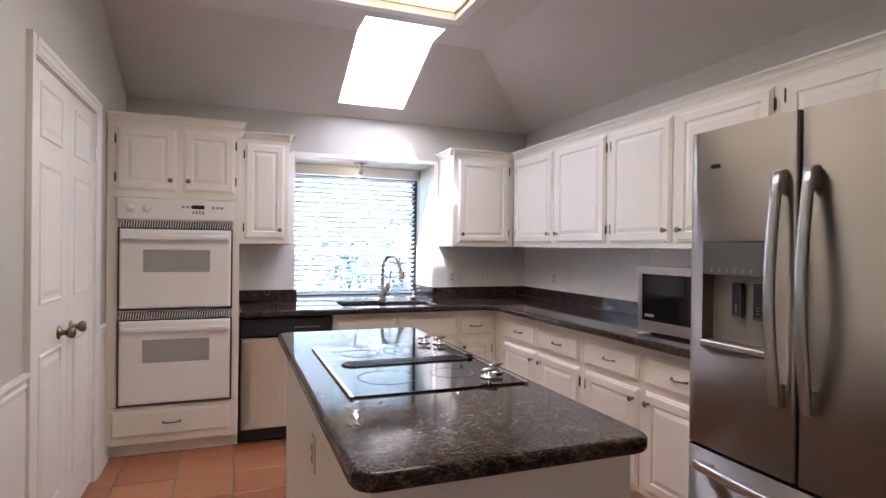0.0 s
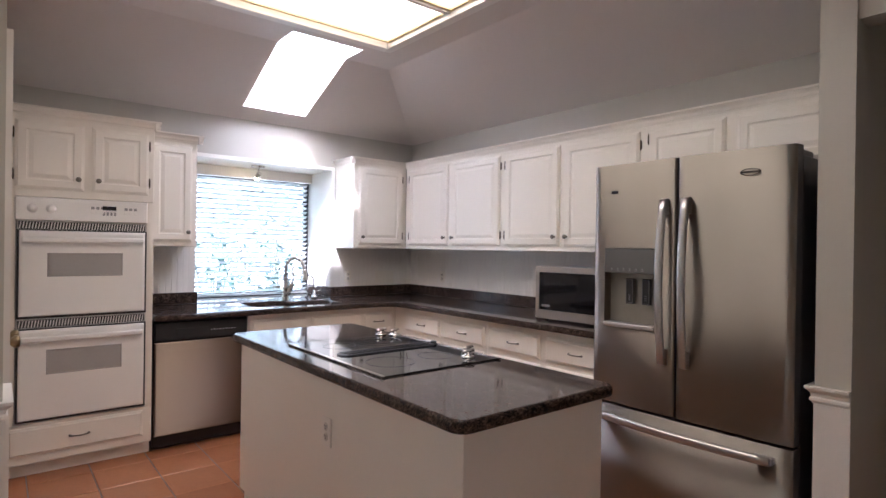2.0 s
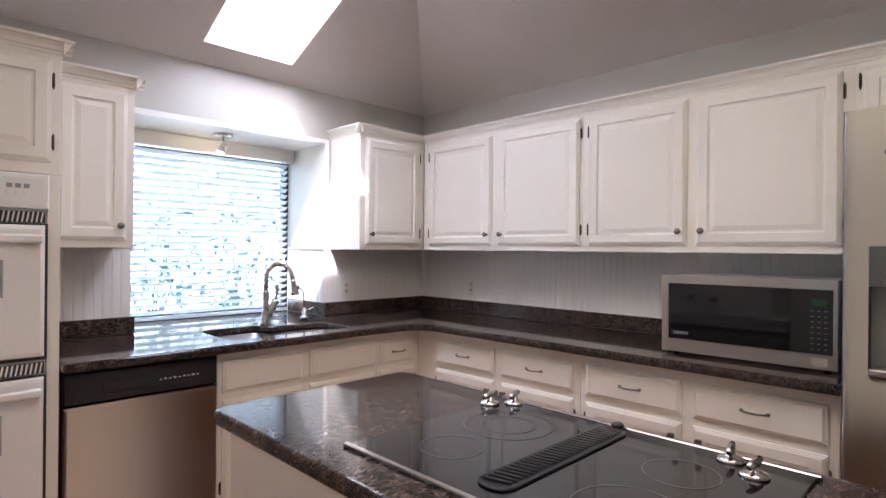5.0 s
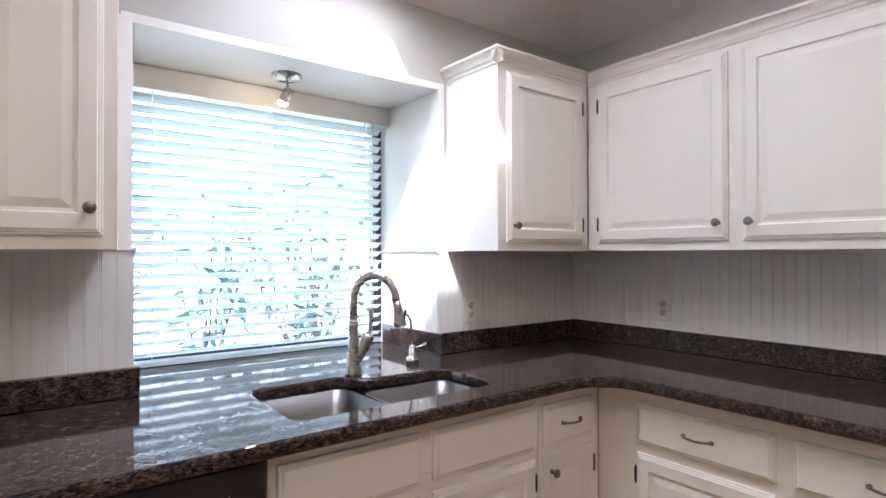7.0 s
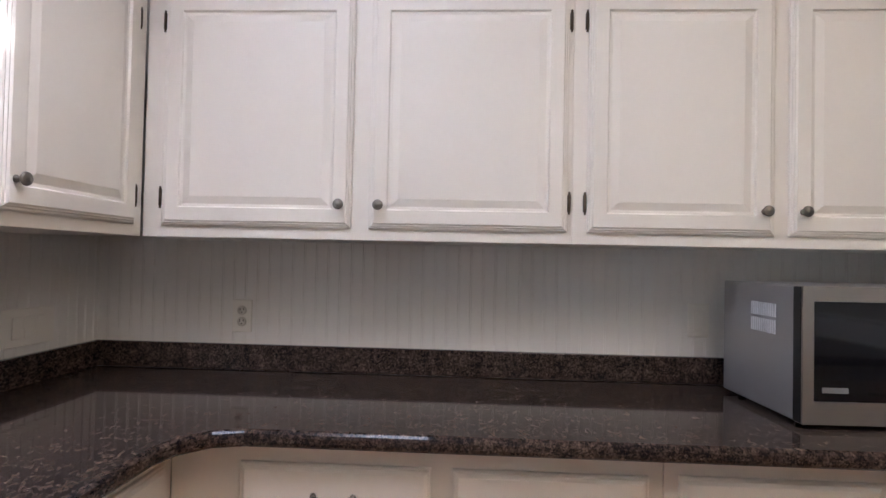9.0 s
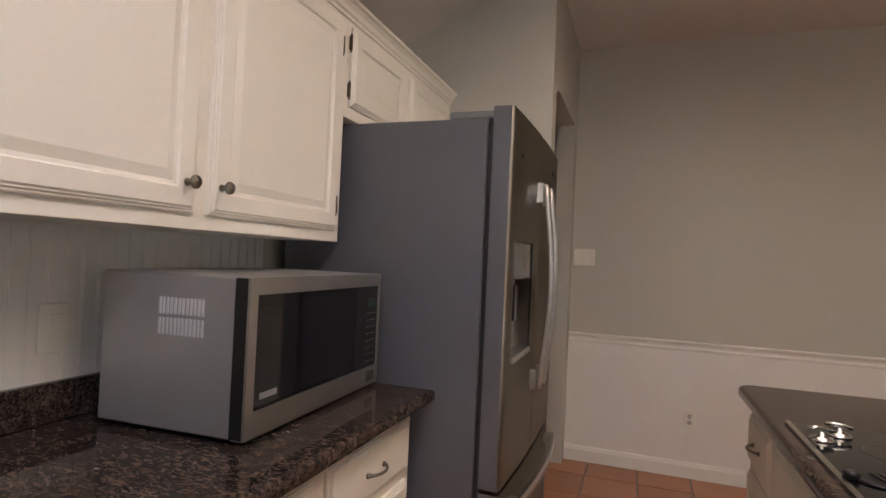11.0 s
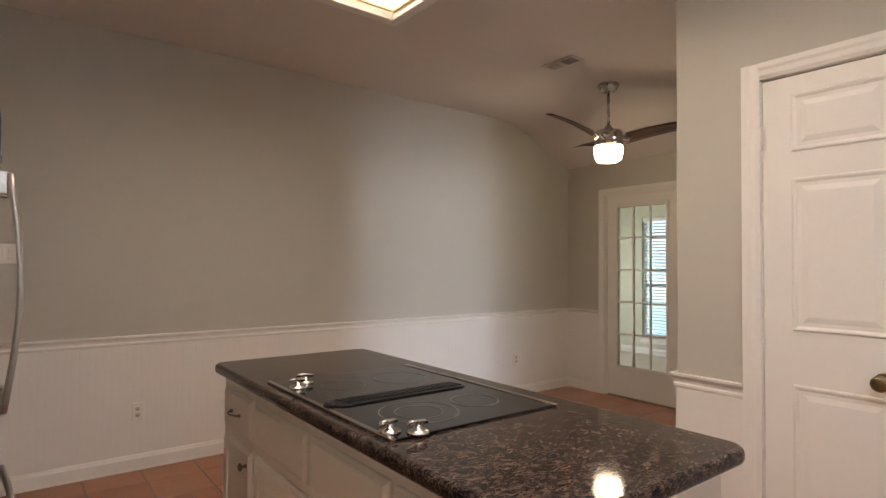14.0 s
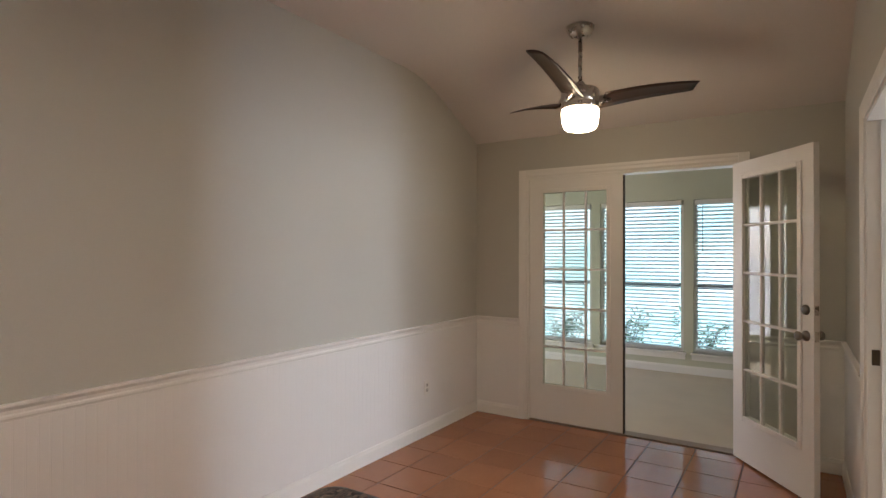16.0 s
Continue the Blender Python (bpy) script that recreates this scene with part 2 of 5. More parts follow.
# ---- mesh helpers ----
def box(bm, x0, x1, y0, y1, z0, z1, bevel=0.0, seg=1):
    v = [bm.verts.new(p) for p in ((x0, y0, z0), (x1, y0, z0), (x1, y1, z0), (x0, y1, z0), (x0, y0, z1), (x1, y0, z1), (x1, y1, z1), (x0, y1, z1))]
    f = [bm.faces.new([v[i] for i in q]) for q in ((3, 2, 1, 0), (4, 5, 6, 7), (0, 1, 5, 4), (1, 2, 6, 5), (2, 3, 7, 6), (3, 0, 4, 7))]
    if bevel:
        e = list({e for q in f for e in q.edges})
        bmesh.ops.bevel(bm, geom=e, offset=bevel, segments=seg, profile=0.5, affect="EDGES")


def boxbm(*a, **k):
    bm = bmesh.new()
    box(bm, *a, **k)
    return bm


def lathe(bm, profile, seg=20, m=None):
    """Turns (radius, height) pairs about z; m places it."""
    m = m or Matrix.Identity(4)
    rings = []
    for r, z in profile:
        if r < 1e-5:
            rings.append([bm.verts.new(m @ Vector((0, 0, z)))])
        else:
            rings.append([bm.verts.new(m @ Vector((r * math.cos(2 * math.pi * i / seg), r * math.sin(2 * math.pi * i / seg), z))) for i in range(seg)])
    for a, b in zip(rings, rings[1:]):
        for i in range(seg):
            j = (i + 1) % seg
            if len(a) == 1 and len(b) == 1:
                continue
            if len(a) == 1:
                bm.faces.new((a[0], b[j], b[i])).smooth = True
            elif len(b) == 1:
                bm.faces.new((a[i], a[j], b[0])).smooth = True
            else:
                bm.faces.new((a[i], a[j], b[j], b[i])).smooth = True


def lathebm(profile, seg=20, m=None):
    bm = bmesh.new()
    lathe(bm, profile, seg, m)
    return bm


def tube(bm, pts, r, seg=10, flat=1.0):
    """A round bar along pts; r one radius or one per point."""
    pts = [Vector(p) for p in pts]
    rs = r if isinstance(r, (list, tuple)) else [r] * len(pts)
    rings = []
    side = None
    for i, p in enumerate(pts):
        d = (pts[min(i + 1, len(pts) - 1)] - pts[max(i - 1, 0)]).normalized()
        if side is None:
            side = d.orthogonal().normalized()
        side = (side - d * side.dot(d)).normalized()
        up = d.cross(side)
        rings.append([bm.verts.new(p + rs[i] * (math.cos(2 * math.pi * k / seg) * side + flat * math.sin(2 * math.pi * k / seg) * up)) for k in range(seg)])
    for a, b in zip(rings, rings[1:]):
        for k in range(seg):
            bm.faces.new((a[k], a[(k + 1) % seg], b[(k + 1) % seg], b[k])).smooth = True
    bm.faces.new(rings[0][::-1])
    bm.faces.new(rings[-1])


def tubebm(pts, r, seg=10, flat=1.0):
    bm = bmesh.new()
    tube(bm, pts, r, seg, flat)
    return bm


def extrude_profile(bm, prof, p0, p1, out, up=(0, 0, 1), mitre=(0, 0)):
    """Sweeps a closed profile of (outward, up) pairs from p0 to p1, each end cut square (0) or mitred outwards (1)."""
    p0, p1, out, up = Vector(p0), Vector(p1), Vector(out), Vector(up)
    d = (p1 - p0).normalized()
    a = [bm.verts.new(p0 + out * u + up * v - d * u * mitre[0]) for u, v in prof]
    b = [bm.verts.new(p1 + out * u + up * v + d * u * mitre[1]) for u, v in prof]
    k = len(prof)
    for i in range(k):
        bm.faces.new((a[i], a[(i + 1) % k], b[(i + 1) % k], b[i]))
    bm.faces.new(a[::-1])
    bm.faces.new(b)


def rings_panel(bm, x0, x1, z0, z1, y, rings, back=0.0):
    """A panel in the xz plane that faces -y: rings of (inset, rise towards -y), closed in the middle."""
    loops = []
    for ins, rise in [(0, back)] + list(rings):
        loops.append([bm.verts.new((x0 + ins, y - rise, z0 + ins)), bm.verts.new((x1 - ins, y - rise, z0 + ins)), bm.verts.new((x1 - ins, y - rise, z1 - ins)), bm.verts.new((x0 + ins, y - rise, z1 - ins))])
    for a, b in zip(loops, loops[1:]):
        for i in range(4):
            bm.faces.new((a[i], a[(i + 1) % 4], b[(i + 1) % 4], b[i]))
    bm.faces.new(loops[-1])
    bm.faces.new(loops[0][::-1])


def part(name, bm, material, parent=None, label="", m=None, fix=True):
    me = bpy.data.meshes.new(name)
    if fix:
        bmesh.ops.recalc_face_normals(bm, faces=bm.faces)
    bm.to_mesh(me)
    bm.free()
    me.materials.append(material)
    ob = new(name, me)
    if parent:
        ob.parent = parent
    if m is not None:
        ob.matrix_local = m
    if label:
        ob["label"] = label
    return ob


def thing(name, label, category, m=None, group=""):
    ob = new(name)
    ob.empty_display_size = 0.1
    if m is not None:
        ob.matrix_world = m
    return tagged(ob, label, category, group)


def structure(name, bm, material, label=""):
    return tagged(part(name, bm, material), label, "", "", "structure")


# ---- plan ----
XE, YN, XW, YP, XNW, YS = 2.365, 3.55, -0.96, 1.162, -3.53, -1.585
ZC, ZL, RUN = 2.83, 2.44, 0.872
T = 0.12
RX0, RX1, RZ, RY = 0.243, 1.448, 2.092, 4.02     # window recess
RAIL = 0.85


def wall_bm(axis, a0, a1, b0, b1, z0, z1, holes=()):
    """A wall along x ('x') or y ('y') from a0 to a1, b0..b1 thick, with holes (a, a, z, z) right through it."""
    bm = bmesh.new()

    def put(p0, p1, q0, q1):
        if p1 - p0 < 1e-4 or q1 - q0 < 1e-4:
            return
        if axis == "x":
            box(bm, p0, p1, b0, b1, q0, q1)
        else:
            box(bm, b0, b1, p0, p1, q0, q1)
    at = a0
    for h0, h1, s0, s1 in sorted(holes):
        put(at, h0, z0, z1)
        put(h0, h1, z0, s0)
        put(h0, h1, s1, z1)
        at = h1
    put(at, a1, z0, z1)
    return bm


structure("wall_north", wall_bm("x", XW - T, XE + T, YN, YN + T, 0, 2.5, [(RX0 - 0.03, RX1 + 0.03, 0.78, RZ + 0.03)]), M_WALL, "greige painted kitchen wall with a window recess")
structure("wall_east", wall_bm("y", -0.36, YN, XE, XE + T, 0, 2.5), M_WALL, "greige painted kitchen wall behind the cabinets")
PD0, PD1, PDZ = 1.522, 2.585, 2.10
structure("wall_pantry", wall_bm("y", YP, YN, XW - T, XW, 0, 2.95, [(PD0, PD1, 0, PDZ)]), M_WALL, "greige painted wall with a pantry doorway")
ND0, ND1 = -2.27, -1.33
structure("wall_nook_north", wall_bm("x", XNW - T, XW - T, YP, YP + T, 0, 2.95, [(ND0, ND1, 0, 2.06)]), M_WALL, "greige painted nook wall with a doorway")
FD0, FD1, FDZ = -1.085, 0.545, 2.09
structure("wall_nook_west", wall_bm("y", YS, YP, XNW - T, XNW, 0, 2.5, [(FD0, FD1, 0, FDZ)]), M_WALL, "greige painted wall with the french doors")
structure("wall_south", wall_bm("x", XNW - T, XE + 1.5, YS - T, YS, 0, 2.95), M_WALL, "long greige painted wall above white wainscot")
structure("wall_hall", wall_bm("y", YS, -0.48, 1.54, 1.66, 0, 2.95, [(-1.45, -0.48, 0, 2.27)]), M_WALL, "greige painted wall with an open passage")
structure("wall_fridge_side", boxbm(1.52, XE + T, -0.48, -0.36, 0, 2.95), M_WALL, "greige painted wall end beside the refrigerator")
# hall walls: the gloom is put into their dark colour
structure("wall_hall_far", boxbm(3.2, 3.3, YS, -0.36, 0, 2.95), M_HALL_SHADE, "hall wall in paint darkened for the unlit passage")
structure("wall_hall_north", boxbm(XE + T, 3.3, -0.36, -0.26, 0, 2.95), M_HALL_SHADE, "hall wall in paint darkened for the unlit passage")
# window recess box
bm = bmesh.new()
box(bm, RX0 - 0.1, RX0, YN + T, RY + 0.1, 0.88, RZ + 0.1)
box(bm, RX0 - 0.03, RX0, YN, YN + T, 0.88, RZ + 0.03)
box(bm, RX1, RX1 + 0.03, YN, YN + T, 0.88, RZ + 0.03)
box(bm, RX0, RX1, YN, YN + T, RZ, RZ + 0.03)
box(bm, RX0, RX1, YN, YN + T, 0.78, 0.87)
box(bm, RX1, RX1 + 0.1, YN + T, RY + 0.1, 0.88, RZ + 0.1)
box(bm, RX0, RX1, YN + T, RY + 0.1, RZ, RZ + 0.1)
box(bm, RX0, RX1, RY, RY + 0.1, RZ - 0.09, RZ)
box(bm, RX0, RX1, YN + T, RY + 0.1, 0.78, 0.87)
structure("wall_recess", bm, M_TRIM, "white painted window recess")

# ceiling: flat with slopes along the north, east and west walls and a skylight hole
SX0, SX1, SY0, SY1 = 0.56, 1.10, 2.42, 3.39
HX, HY, WX = XE - RUN, YN - RUN, XNW + RUN


def zn(y):
    return ZL + (ZC - ZL) * (YN - y) / RUN


bm = bmesh.new()


def cface(*pts):
    bm.faces.new([bm.verts.new(p) for p in pts])


def flat(x0, x1, y0, y1, z=ZC):
    cface((x0, y0, z), (x1, y0, z), (x1, y1, z), (x0, y1, z))


XP = XW - T
flat(WX + 0.28, XP, YS, YP + T)
flat(XP, SX0, YS, HY)
flat(SX1, HX, YS, -0.42)
flat(SX1, HX, -0.42, HY)
flat(SX0, SX1, YS, SY0)
flat(HX, XE + 1.0, YS, -0.42, ZC)
cface((XP, HY, ZC), (SX0, HY, ZC), (SX0, YN, ZL), (XP, YN, ZL))
cface((SX0, SY1, zn(SY1)), (SX1, SY1, zn(SY1)), (SX1, YN, ZL), (SX0, YN, ZL))
cface((SX1, HY, ZC), (HX, HY, ZC), (XE, YN, ZL), (SX1, YN, ZL))
cface((HX, -0.42, ZC), (XE, -0.42, ZL), (XE, YN, ZL), (HX, HY, ZC))
R = 0.28
west = [(XNW, ZL)] + [(WX - R + 2 * R * i / 10, ZC - (ZC - ZL) / RUN * R * (1 - i / 10) ** 2) for i in range(11)]
for (x0, z0), (x1, z1) in zip(west, west[1:]):
    cface((x0, YS, z0), (x1, YS, z1), (x1, YP + T, z1), (x0, YP + T, z0))
bmesh.ops.remove_doubles(bm, verts=bm.verts, dist=0.001)
bmesh.ops.recalc_face_normals(bm, faces=bm.faces)
ce = structure("ceiling", bm, M_CEIL, "vaulted ceiling with textured off-white paint")
so = ce.modifiers.new("thickness", "SOLIDIFY")
so.thickness, so.offset = 0.06, 1.0
if ce.data.polygons[0].normal.z < 0:
    so.offset = -1.0
# skylight shaft, open to the sky through a pane
bm = bmesh.new()
ZT = 2.98
w = 0.03
g = 0.005
for x0, x1 in ((SX0 - w, SX0 - g), (SX1 + g, SX1 + w)):
    for ys, z0 in (((SY0 - w, HY), None), ((HY, SY1 + w), 1)):
        a = [(ys[0], ZC + 0.002), (ys[1], ZC + 0.002)] if z0 is None else [(ys[0], ZC + 0.002), (ys[1], zn(ys[1]) + 0.002)]
        v = [bm.verts.new((x, y, z)) for x in (x0, x1) for y, z in (a[0], a[1], (ys[1], ZT), (ys[0], ZT))]
        for q in ((0, 1, 2, 3), (7, 6, 5, 4), (0, 4, 5, 1), (1, 5, 6, 2), (2, 6, 7, 3), (3, 7, 4, 0)):
            bm.faces.new([v[i] for i in q])
box(bm, SX0 - g, SX1 + g, SY0 - w, SY0 - g, ZC + 0.002, ZT)
box(bm, SX0 - g, SX1 + g, SY1 + g, SY1 + w, zn(SY1) + 0.002, ZT)
structure("skylight_shaft", bm, mat("shaft_paint", (0.85, 0.84, 0.82), 0.7, vary=0.01), "white skylight shaft")
sk = structure("window_skylight", boxbm(SX0 - w, SX1 + w, SY0 - w, SY1 + w, ZT, ZT + 0.006), M_GLASS, "clear skylight pane")
sk.visible_shadow = False
area("skylight_daylight", ((SX0 + SX1) / 2, (SY0 + SY1) / 2, ZT - 0.02), ((SX0 + SX1) / 2, (SY0 + SY1) / 2 + 0.001, 0), SX1 - SX0 - 0.02, SY1 - SY0 - 0.04, 10, (0.94, 0.97, 1.0))
# unseen deck, added to keep the daylight out of the attic
structure("roof_light_blocker", wall_bm("x", XNW - T, 3.4, YS - T, SY0 - w, 3.0, 3.03), M_ROOF, "unseen deck that shuts out daylight above the ceiling")

# floor bed under the tiles
structure("floor", boxbm(XNW - T, 3.3, YS - T, YN + T, -0.1, -0.006), M_GROUT, "dark grout between terracotta tiles")

# ---- fittings shared by many things ----
def knob_bm():
    return lathebm([(0, 0), (0.009, 0), (0.008, 0.004), (0.0055, 0.008), (0.006, 0.014), (0.012, 0.018), (0.0155, 0.022), (0.0155, 0.025), (0.013, 0.029), (0.009, 0.0275), (0.006, 0.030), (0, 0.031)], 16)


def pull_bm():
    bm = bmesh.new()
    pts = [(-0.048 + 0.096 * i / 10, -0.006 - 0.022 * math.sin(math.pi * i / 10) ** 0.7, 0) for i in range(11)]
    tube(bm, pts, [0.0055 if i in (0, 10) else 0.0042 for i in range(11)], 8)
    for s in (-1, 1):
        lathe(bm, [(0, -0.001), (0.008, -0.001), (0.007, 0.006), (0.0045, 0.009), (0, 0.009)], 10, pose(s * 0.048, 0, 0, 90))
    return bm


KNOB, PULL, HINGE = None, None, None


def shared(name, maker, material):
    me = bpy.data.meshes.new(name)
    bm = maker()
    bmesh.ops.recalc_face_normals(bm, faces=bm.faces)
    bm.to_mesh(me)
    bm.free()
    me.materials.append(material)
    return me


def hinge_bm():
    bm = bmesh.new()
    tube(bm, [(0, -0.006, -0.024), (0, -0.006, 0.024)], 0.0045, 8)
    lathe(bm, [(0, 0.024), (0.0045, 0.024), (0.0025, 0.028), (0.004, 0.031), (0, 0.034)], 8, pose(0, -0.006, 0))
    lathe(bm, [(0, 0.024), (0.0045, 0.024), (0.0025, 0.028), (0.004, 0.031), (0, 0.034)], 8, pose(0, -0.006, 0, 180))
    box(bm, -0.005, 0.005, -0.004, 0.0, -0.024, 0.024)
    return bm


KNOB = shared("knob", knob_bm, M_PEWTER)
PULL = shared("pull", pull_bm, M_PEWTER)
HINGE = shared("hinge", hinge_bm, M_BRONZE)


def put_mesh(name, me, parent, m, label=""):
    ob = new(name, me)
    ob.parent = parent
    ob.matrix_local = m
    if label:
        ob["label"] = label
    return ob


DOOR_RINGS = [(0.0, 0.008), (0.003, 0.0105), (0.006, 0.0105), (0.009, 0.015), (0.012, 0.015), (0.016, 0.019), (0.054, 0.019), (0.058, 0.013), (0.066, 0.012), (0.088, 0.018)]
DRAWER_RINGS = [(0.0, 0.009), (0.004, 0.012), (0.008, 0.012), (0.016, 0.019)]


def cab_door(parent, x0, x1, z0, z1, knob="", hinges="", rings=DOOR_RINGS):
    bm = bmesh.new()
    rings_panel(bm, 0, x1 - x0, 0, z1 - z0, 0, rings)
    d = part("door", bm, M_CAB, parent, m=pose(x0, 0, z0))
    w, h = x1 - x0, z1 - z0
    if knob:
        kx = 0.032 if "l" in knob else w - 0.032
        kz = 0.068 if "b" in knob else h - 0.055
        put_mesh("knob", KNOB, d, pose(kx, -0.019, kz, 90), "dark pewter knob")
    if hinges:
        hx = -0.006 if hinges == "l" else w + 0.006
        for hz in (min(0.084, h * 0.2), h - min(0.082, h * 0.2)):
            put_mesh("hinge", HINGE, d, pose(hx, -0.001, hz), "old bronze hinge")
    return d


def cab_drawer(parent, x0, x1, z0, z1, pull=True):
    bm = bmesh.new()
    rings_panel(bm, 0, x1 - x0, 0, z1 - z0, 0, DRAWER_RINGS)
    d = part("drawer_front", bm, M_CAB, parent, m=pose(x0, 0, z0))
    if pull:
        put_mesh("pull", PULL, d, pose((x1 - x0) / 2, -0.019, (z1 - z0) / 2), "dark pewter bow pull")
    return d


CROWN = [(0, -0.014), (0.006, -0.014), (0.008, -0.003), (0.014, 0.001), (0.019, 0.016), (0.028, 0.027), (0.038, 0.033), (0.038, 0.043), (0, 0.043)]


def cabinet(label, m, w, depth, z0, z1, toe=0.0, name="cabinet", group="kitchen cabinets"):
    c = thing(name, label, "cabinet", m, group)
    bm = bmesh.new()
    box(bm, 0, w, 0, depth, z0 + toe, z1, 0.0015)
    if toe:
        box(bm, 0.0, w, 0.07, depth, z0, z0 + toe - 0.001)
    part("body", bm, M_CAB, c)
    return c


# north-wall uppers
NW0 = -0.178
c = cabinet("white painted narrow wall cabinet beside the window", pose(NW0, 3.205, 0), 0.345, 0.34, 1.37, 2.14)
cab_door(c, 0.035, 0.312, 1.405, 2.10, "rb", "l")
bm = bmesh.new()
extrude_profile(bm, CROWN, (0, 0, 2.14), (0.383, 0, 2.14), (0, -1, 0))
extrude_profile(bm, CROWN, (0.345, -0.038, 2.14), (0.345, 0.34, 2.14), (1, 0, 0))
part("crown", bm, M_CAB, c)
c = cabinet("white painted corner wall cabinet beside the window", pose(1.487, 3.205, 0), 0.5615, 0.34, 1.37, 2.14)
cab_door(c, 0.045, 0.515, 1.405, 2.10, "lb", "r")
bm = bmesh.new()
extrude_profile(bm, CROWN, (-0.034, 0, 2.14), (0.563, 0, 2.14), (0, -1, 0))
extrude_profile(bm, CROWN, (0, -0.034, 2.14), (0, 0.34, 2.14), (-1, 0, 0))
part("crown", bm, M_CAB, c)

# east-wall uppers: local x runs south
def east(y, z=0, x=2.05):
    return pose(x, y, z, 0, 0, -90)


c = cabinet("white painted double wall cabinet in the corner", east(3.20), 1.285, 0.312, 1.37, 2.14)
cab_door(c, 0.062, 0.638, 1.405, 2.105, "rb", "l")
cab_door(c, 0.69, 1.27, 1.405, 2.105, "lb", "r")
bm = bmesh.new()
extrude_profile(bm, CROWN, (0, 0, 2.14), (1.285, 0, 2.14), (0, -1, 0))
part("crown", bm, M_CAB, c)
c = cabinet("white painted double wall cabinet above the microwave", east(1.915), 1.215, 0.312, 1.37, 2.14)
cab_door(c, 0.042, 0.568, 1.405, 2.105, "rb", "l")
cab_door(c, 0.61, 1.178, 1.405, 2.105, "lb", "r")
bm = bmesh.new()
extrude_profile(bm, CROWN, (0, 0, 2.14), (1.215, 0, 2.14), (0, -1, 0))
part("crown", bm, M_CAB, c)
c = cabinet("white painted short cabinet above the refrigerator", east(0.70), 1.058, 0.312, 1.795, 2.14)
cab_door(c, 0.025, 0.47, 1.835, 2.105, "", "l")
cab_door(c, 0.53, 1.0, 1.835, 2.105, "", "r")
bm = bmesh.new()
extrude_profile(bm, CROWN, (0, 0, 2.14), (1.058, 0, 2.14), (0, -1, 0))
part("crown", bm, M_CAB, c)

# base cabinets along the east wall
def base_east(y0, y1):
    return pose(1.76, y0, 0, 0, 0, -90), y0 - y1


m, w = base_east(2.929, 1.745)
c = cabinet("white painted base cabinet with two drawers and doors", m, w, 0.6, 0, 0.872, 0.1)
for a, b, k, h in ((2.755, 2.29, "rt", "l"), (2.24, 1.78, "lt", "r")):
    cab_drawer(c, 2.929 - a, 2.929 - b, 0.675, 0.82)
    cab_door(c, 2.929 - a, 2.929 - b, 0.135, 0.64, k, h)
m, w = base_east(1.743, 0.69)
c = cabinet("white painted base cabinet under the microwave", m, w, 0.6, 0, 0.872, 0.1)
for a, b, k, h in ((1.71, 1.25, "rt", "l"), (1.20, 0.725, "lt", "r")):
    cab_drawer(c, 1.743 - a, 1.743 - b, 0.675, 0.825)
    cab_door(c, 1.743 - a, 1.743 - b, 0.135, 0.64, k, h)
# base cabinets along the north wall
c = cabinet("white painted sink base cabinet with false fronts", pose(0.458, 2.93, 0), 0.962, 0.6, 0, 0.70, 0.1)
part("face_frame", boxbm(0, 0.962, 0, 0.018, 0.702, 0.872), M_CAB, c)
for a, b, k, h in ((0.48, 0.915, "rt", "l"), (0.96, 1.40, "lt", "r")):
    cab_drawer(c, a - 0.458, b - 0.458, 0.675, 0.83, False)
    cab_door(c, a - 0.458, b - 0.458, 0.135, 0.64, k, h)
c = cabinet("white painted narrow base cabinet beside the sink", pose(1.422, 2.93, 0), 0.3375, 0.6, 0, 0.872, 0.1)
cab_drawer(c, 0.018, 0.295, 0.675, 0.82)
cab_door(c, 0.018, 0.295, 0.135, 0.64, "lt", "r")


# ---- counters ----
def slab(name, outer, holes, z0, z1, bevel, material, label="", parent=None, seg=3):
    bm = bmesh.new()
    edges = []
    outer_e = []
    for k, loop in enumerate([outer] + list(holes)):
        vs = [bm.verts.new((x, y, z1)) for x, y in loop]
        for i in range(len(vs)):
            edges.append(bm.edges.new((vs[i], vs[(i + 1) % len(vs)])))
    bmesh.ops.triangle_fill(bm, use_beauty=True, edges=edges)
    bmesh.ops.recalc_face_normals(bm, faces=bm.faces)
    r = bmesh.ops.extrude_face_region(bm, geom=list(bm.faces))
    vs = [g for g in r["geom"] if isinstance(g, bmesh.types.BMVert)]
    bmesh.ops.translate(bm, vec=(0, 0, z0 - z1), verts=vs)
    bmesh.ops.recalc_face_normals(bm, faces=bm.faces)
    rim = [e for e in bm.edges if len(e.link_faces) == 2 and abs(abs(e.link_faces[0].normal.z) - abs(e.link_faces[1].normal.z)) > 0.5]
    bmesh.ops.bevel(bm, geom=rim, offset=bevel, segments=seg, profile=0.5, affect="EDGES")
    ob = part(name, bm, material, parent, label)
    return ob


def arc_rect(x0, x1, y0, y1, r, n=5):
    out = []
    for cx, cy, a0 in ((x1 - r, y0 + r, -90), (x1 - r, y1 - r, 0), (x0 + r, y1 - r, 90), (x0 + r, y0 + r, 180)):
        for i in range(n + 1):
            a = radians(a0 + 90 * i / n)
            out.append((cx + r * math.cos(a), cy + r * math.sin(a)))
    return out


SINK_CUT = [(0.60, 2.985), (1.22, 2.985), (1.255, 2.995), (1.27, 3.03), (1.27, 3.23), (1.255, 3.265), (1.22, 3.28), (0.96, 3.30), (0.92, 3.32), (0.895, 3.36), (0.86, 3.385), (0.60, 3.385), (0.57, 3.375), (0.555, 3.345), (0.555, 3.03), (0.565, 2.995)]
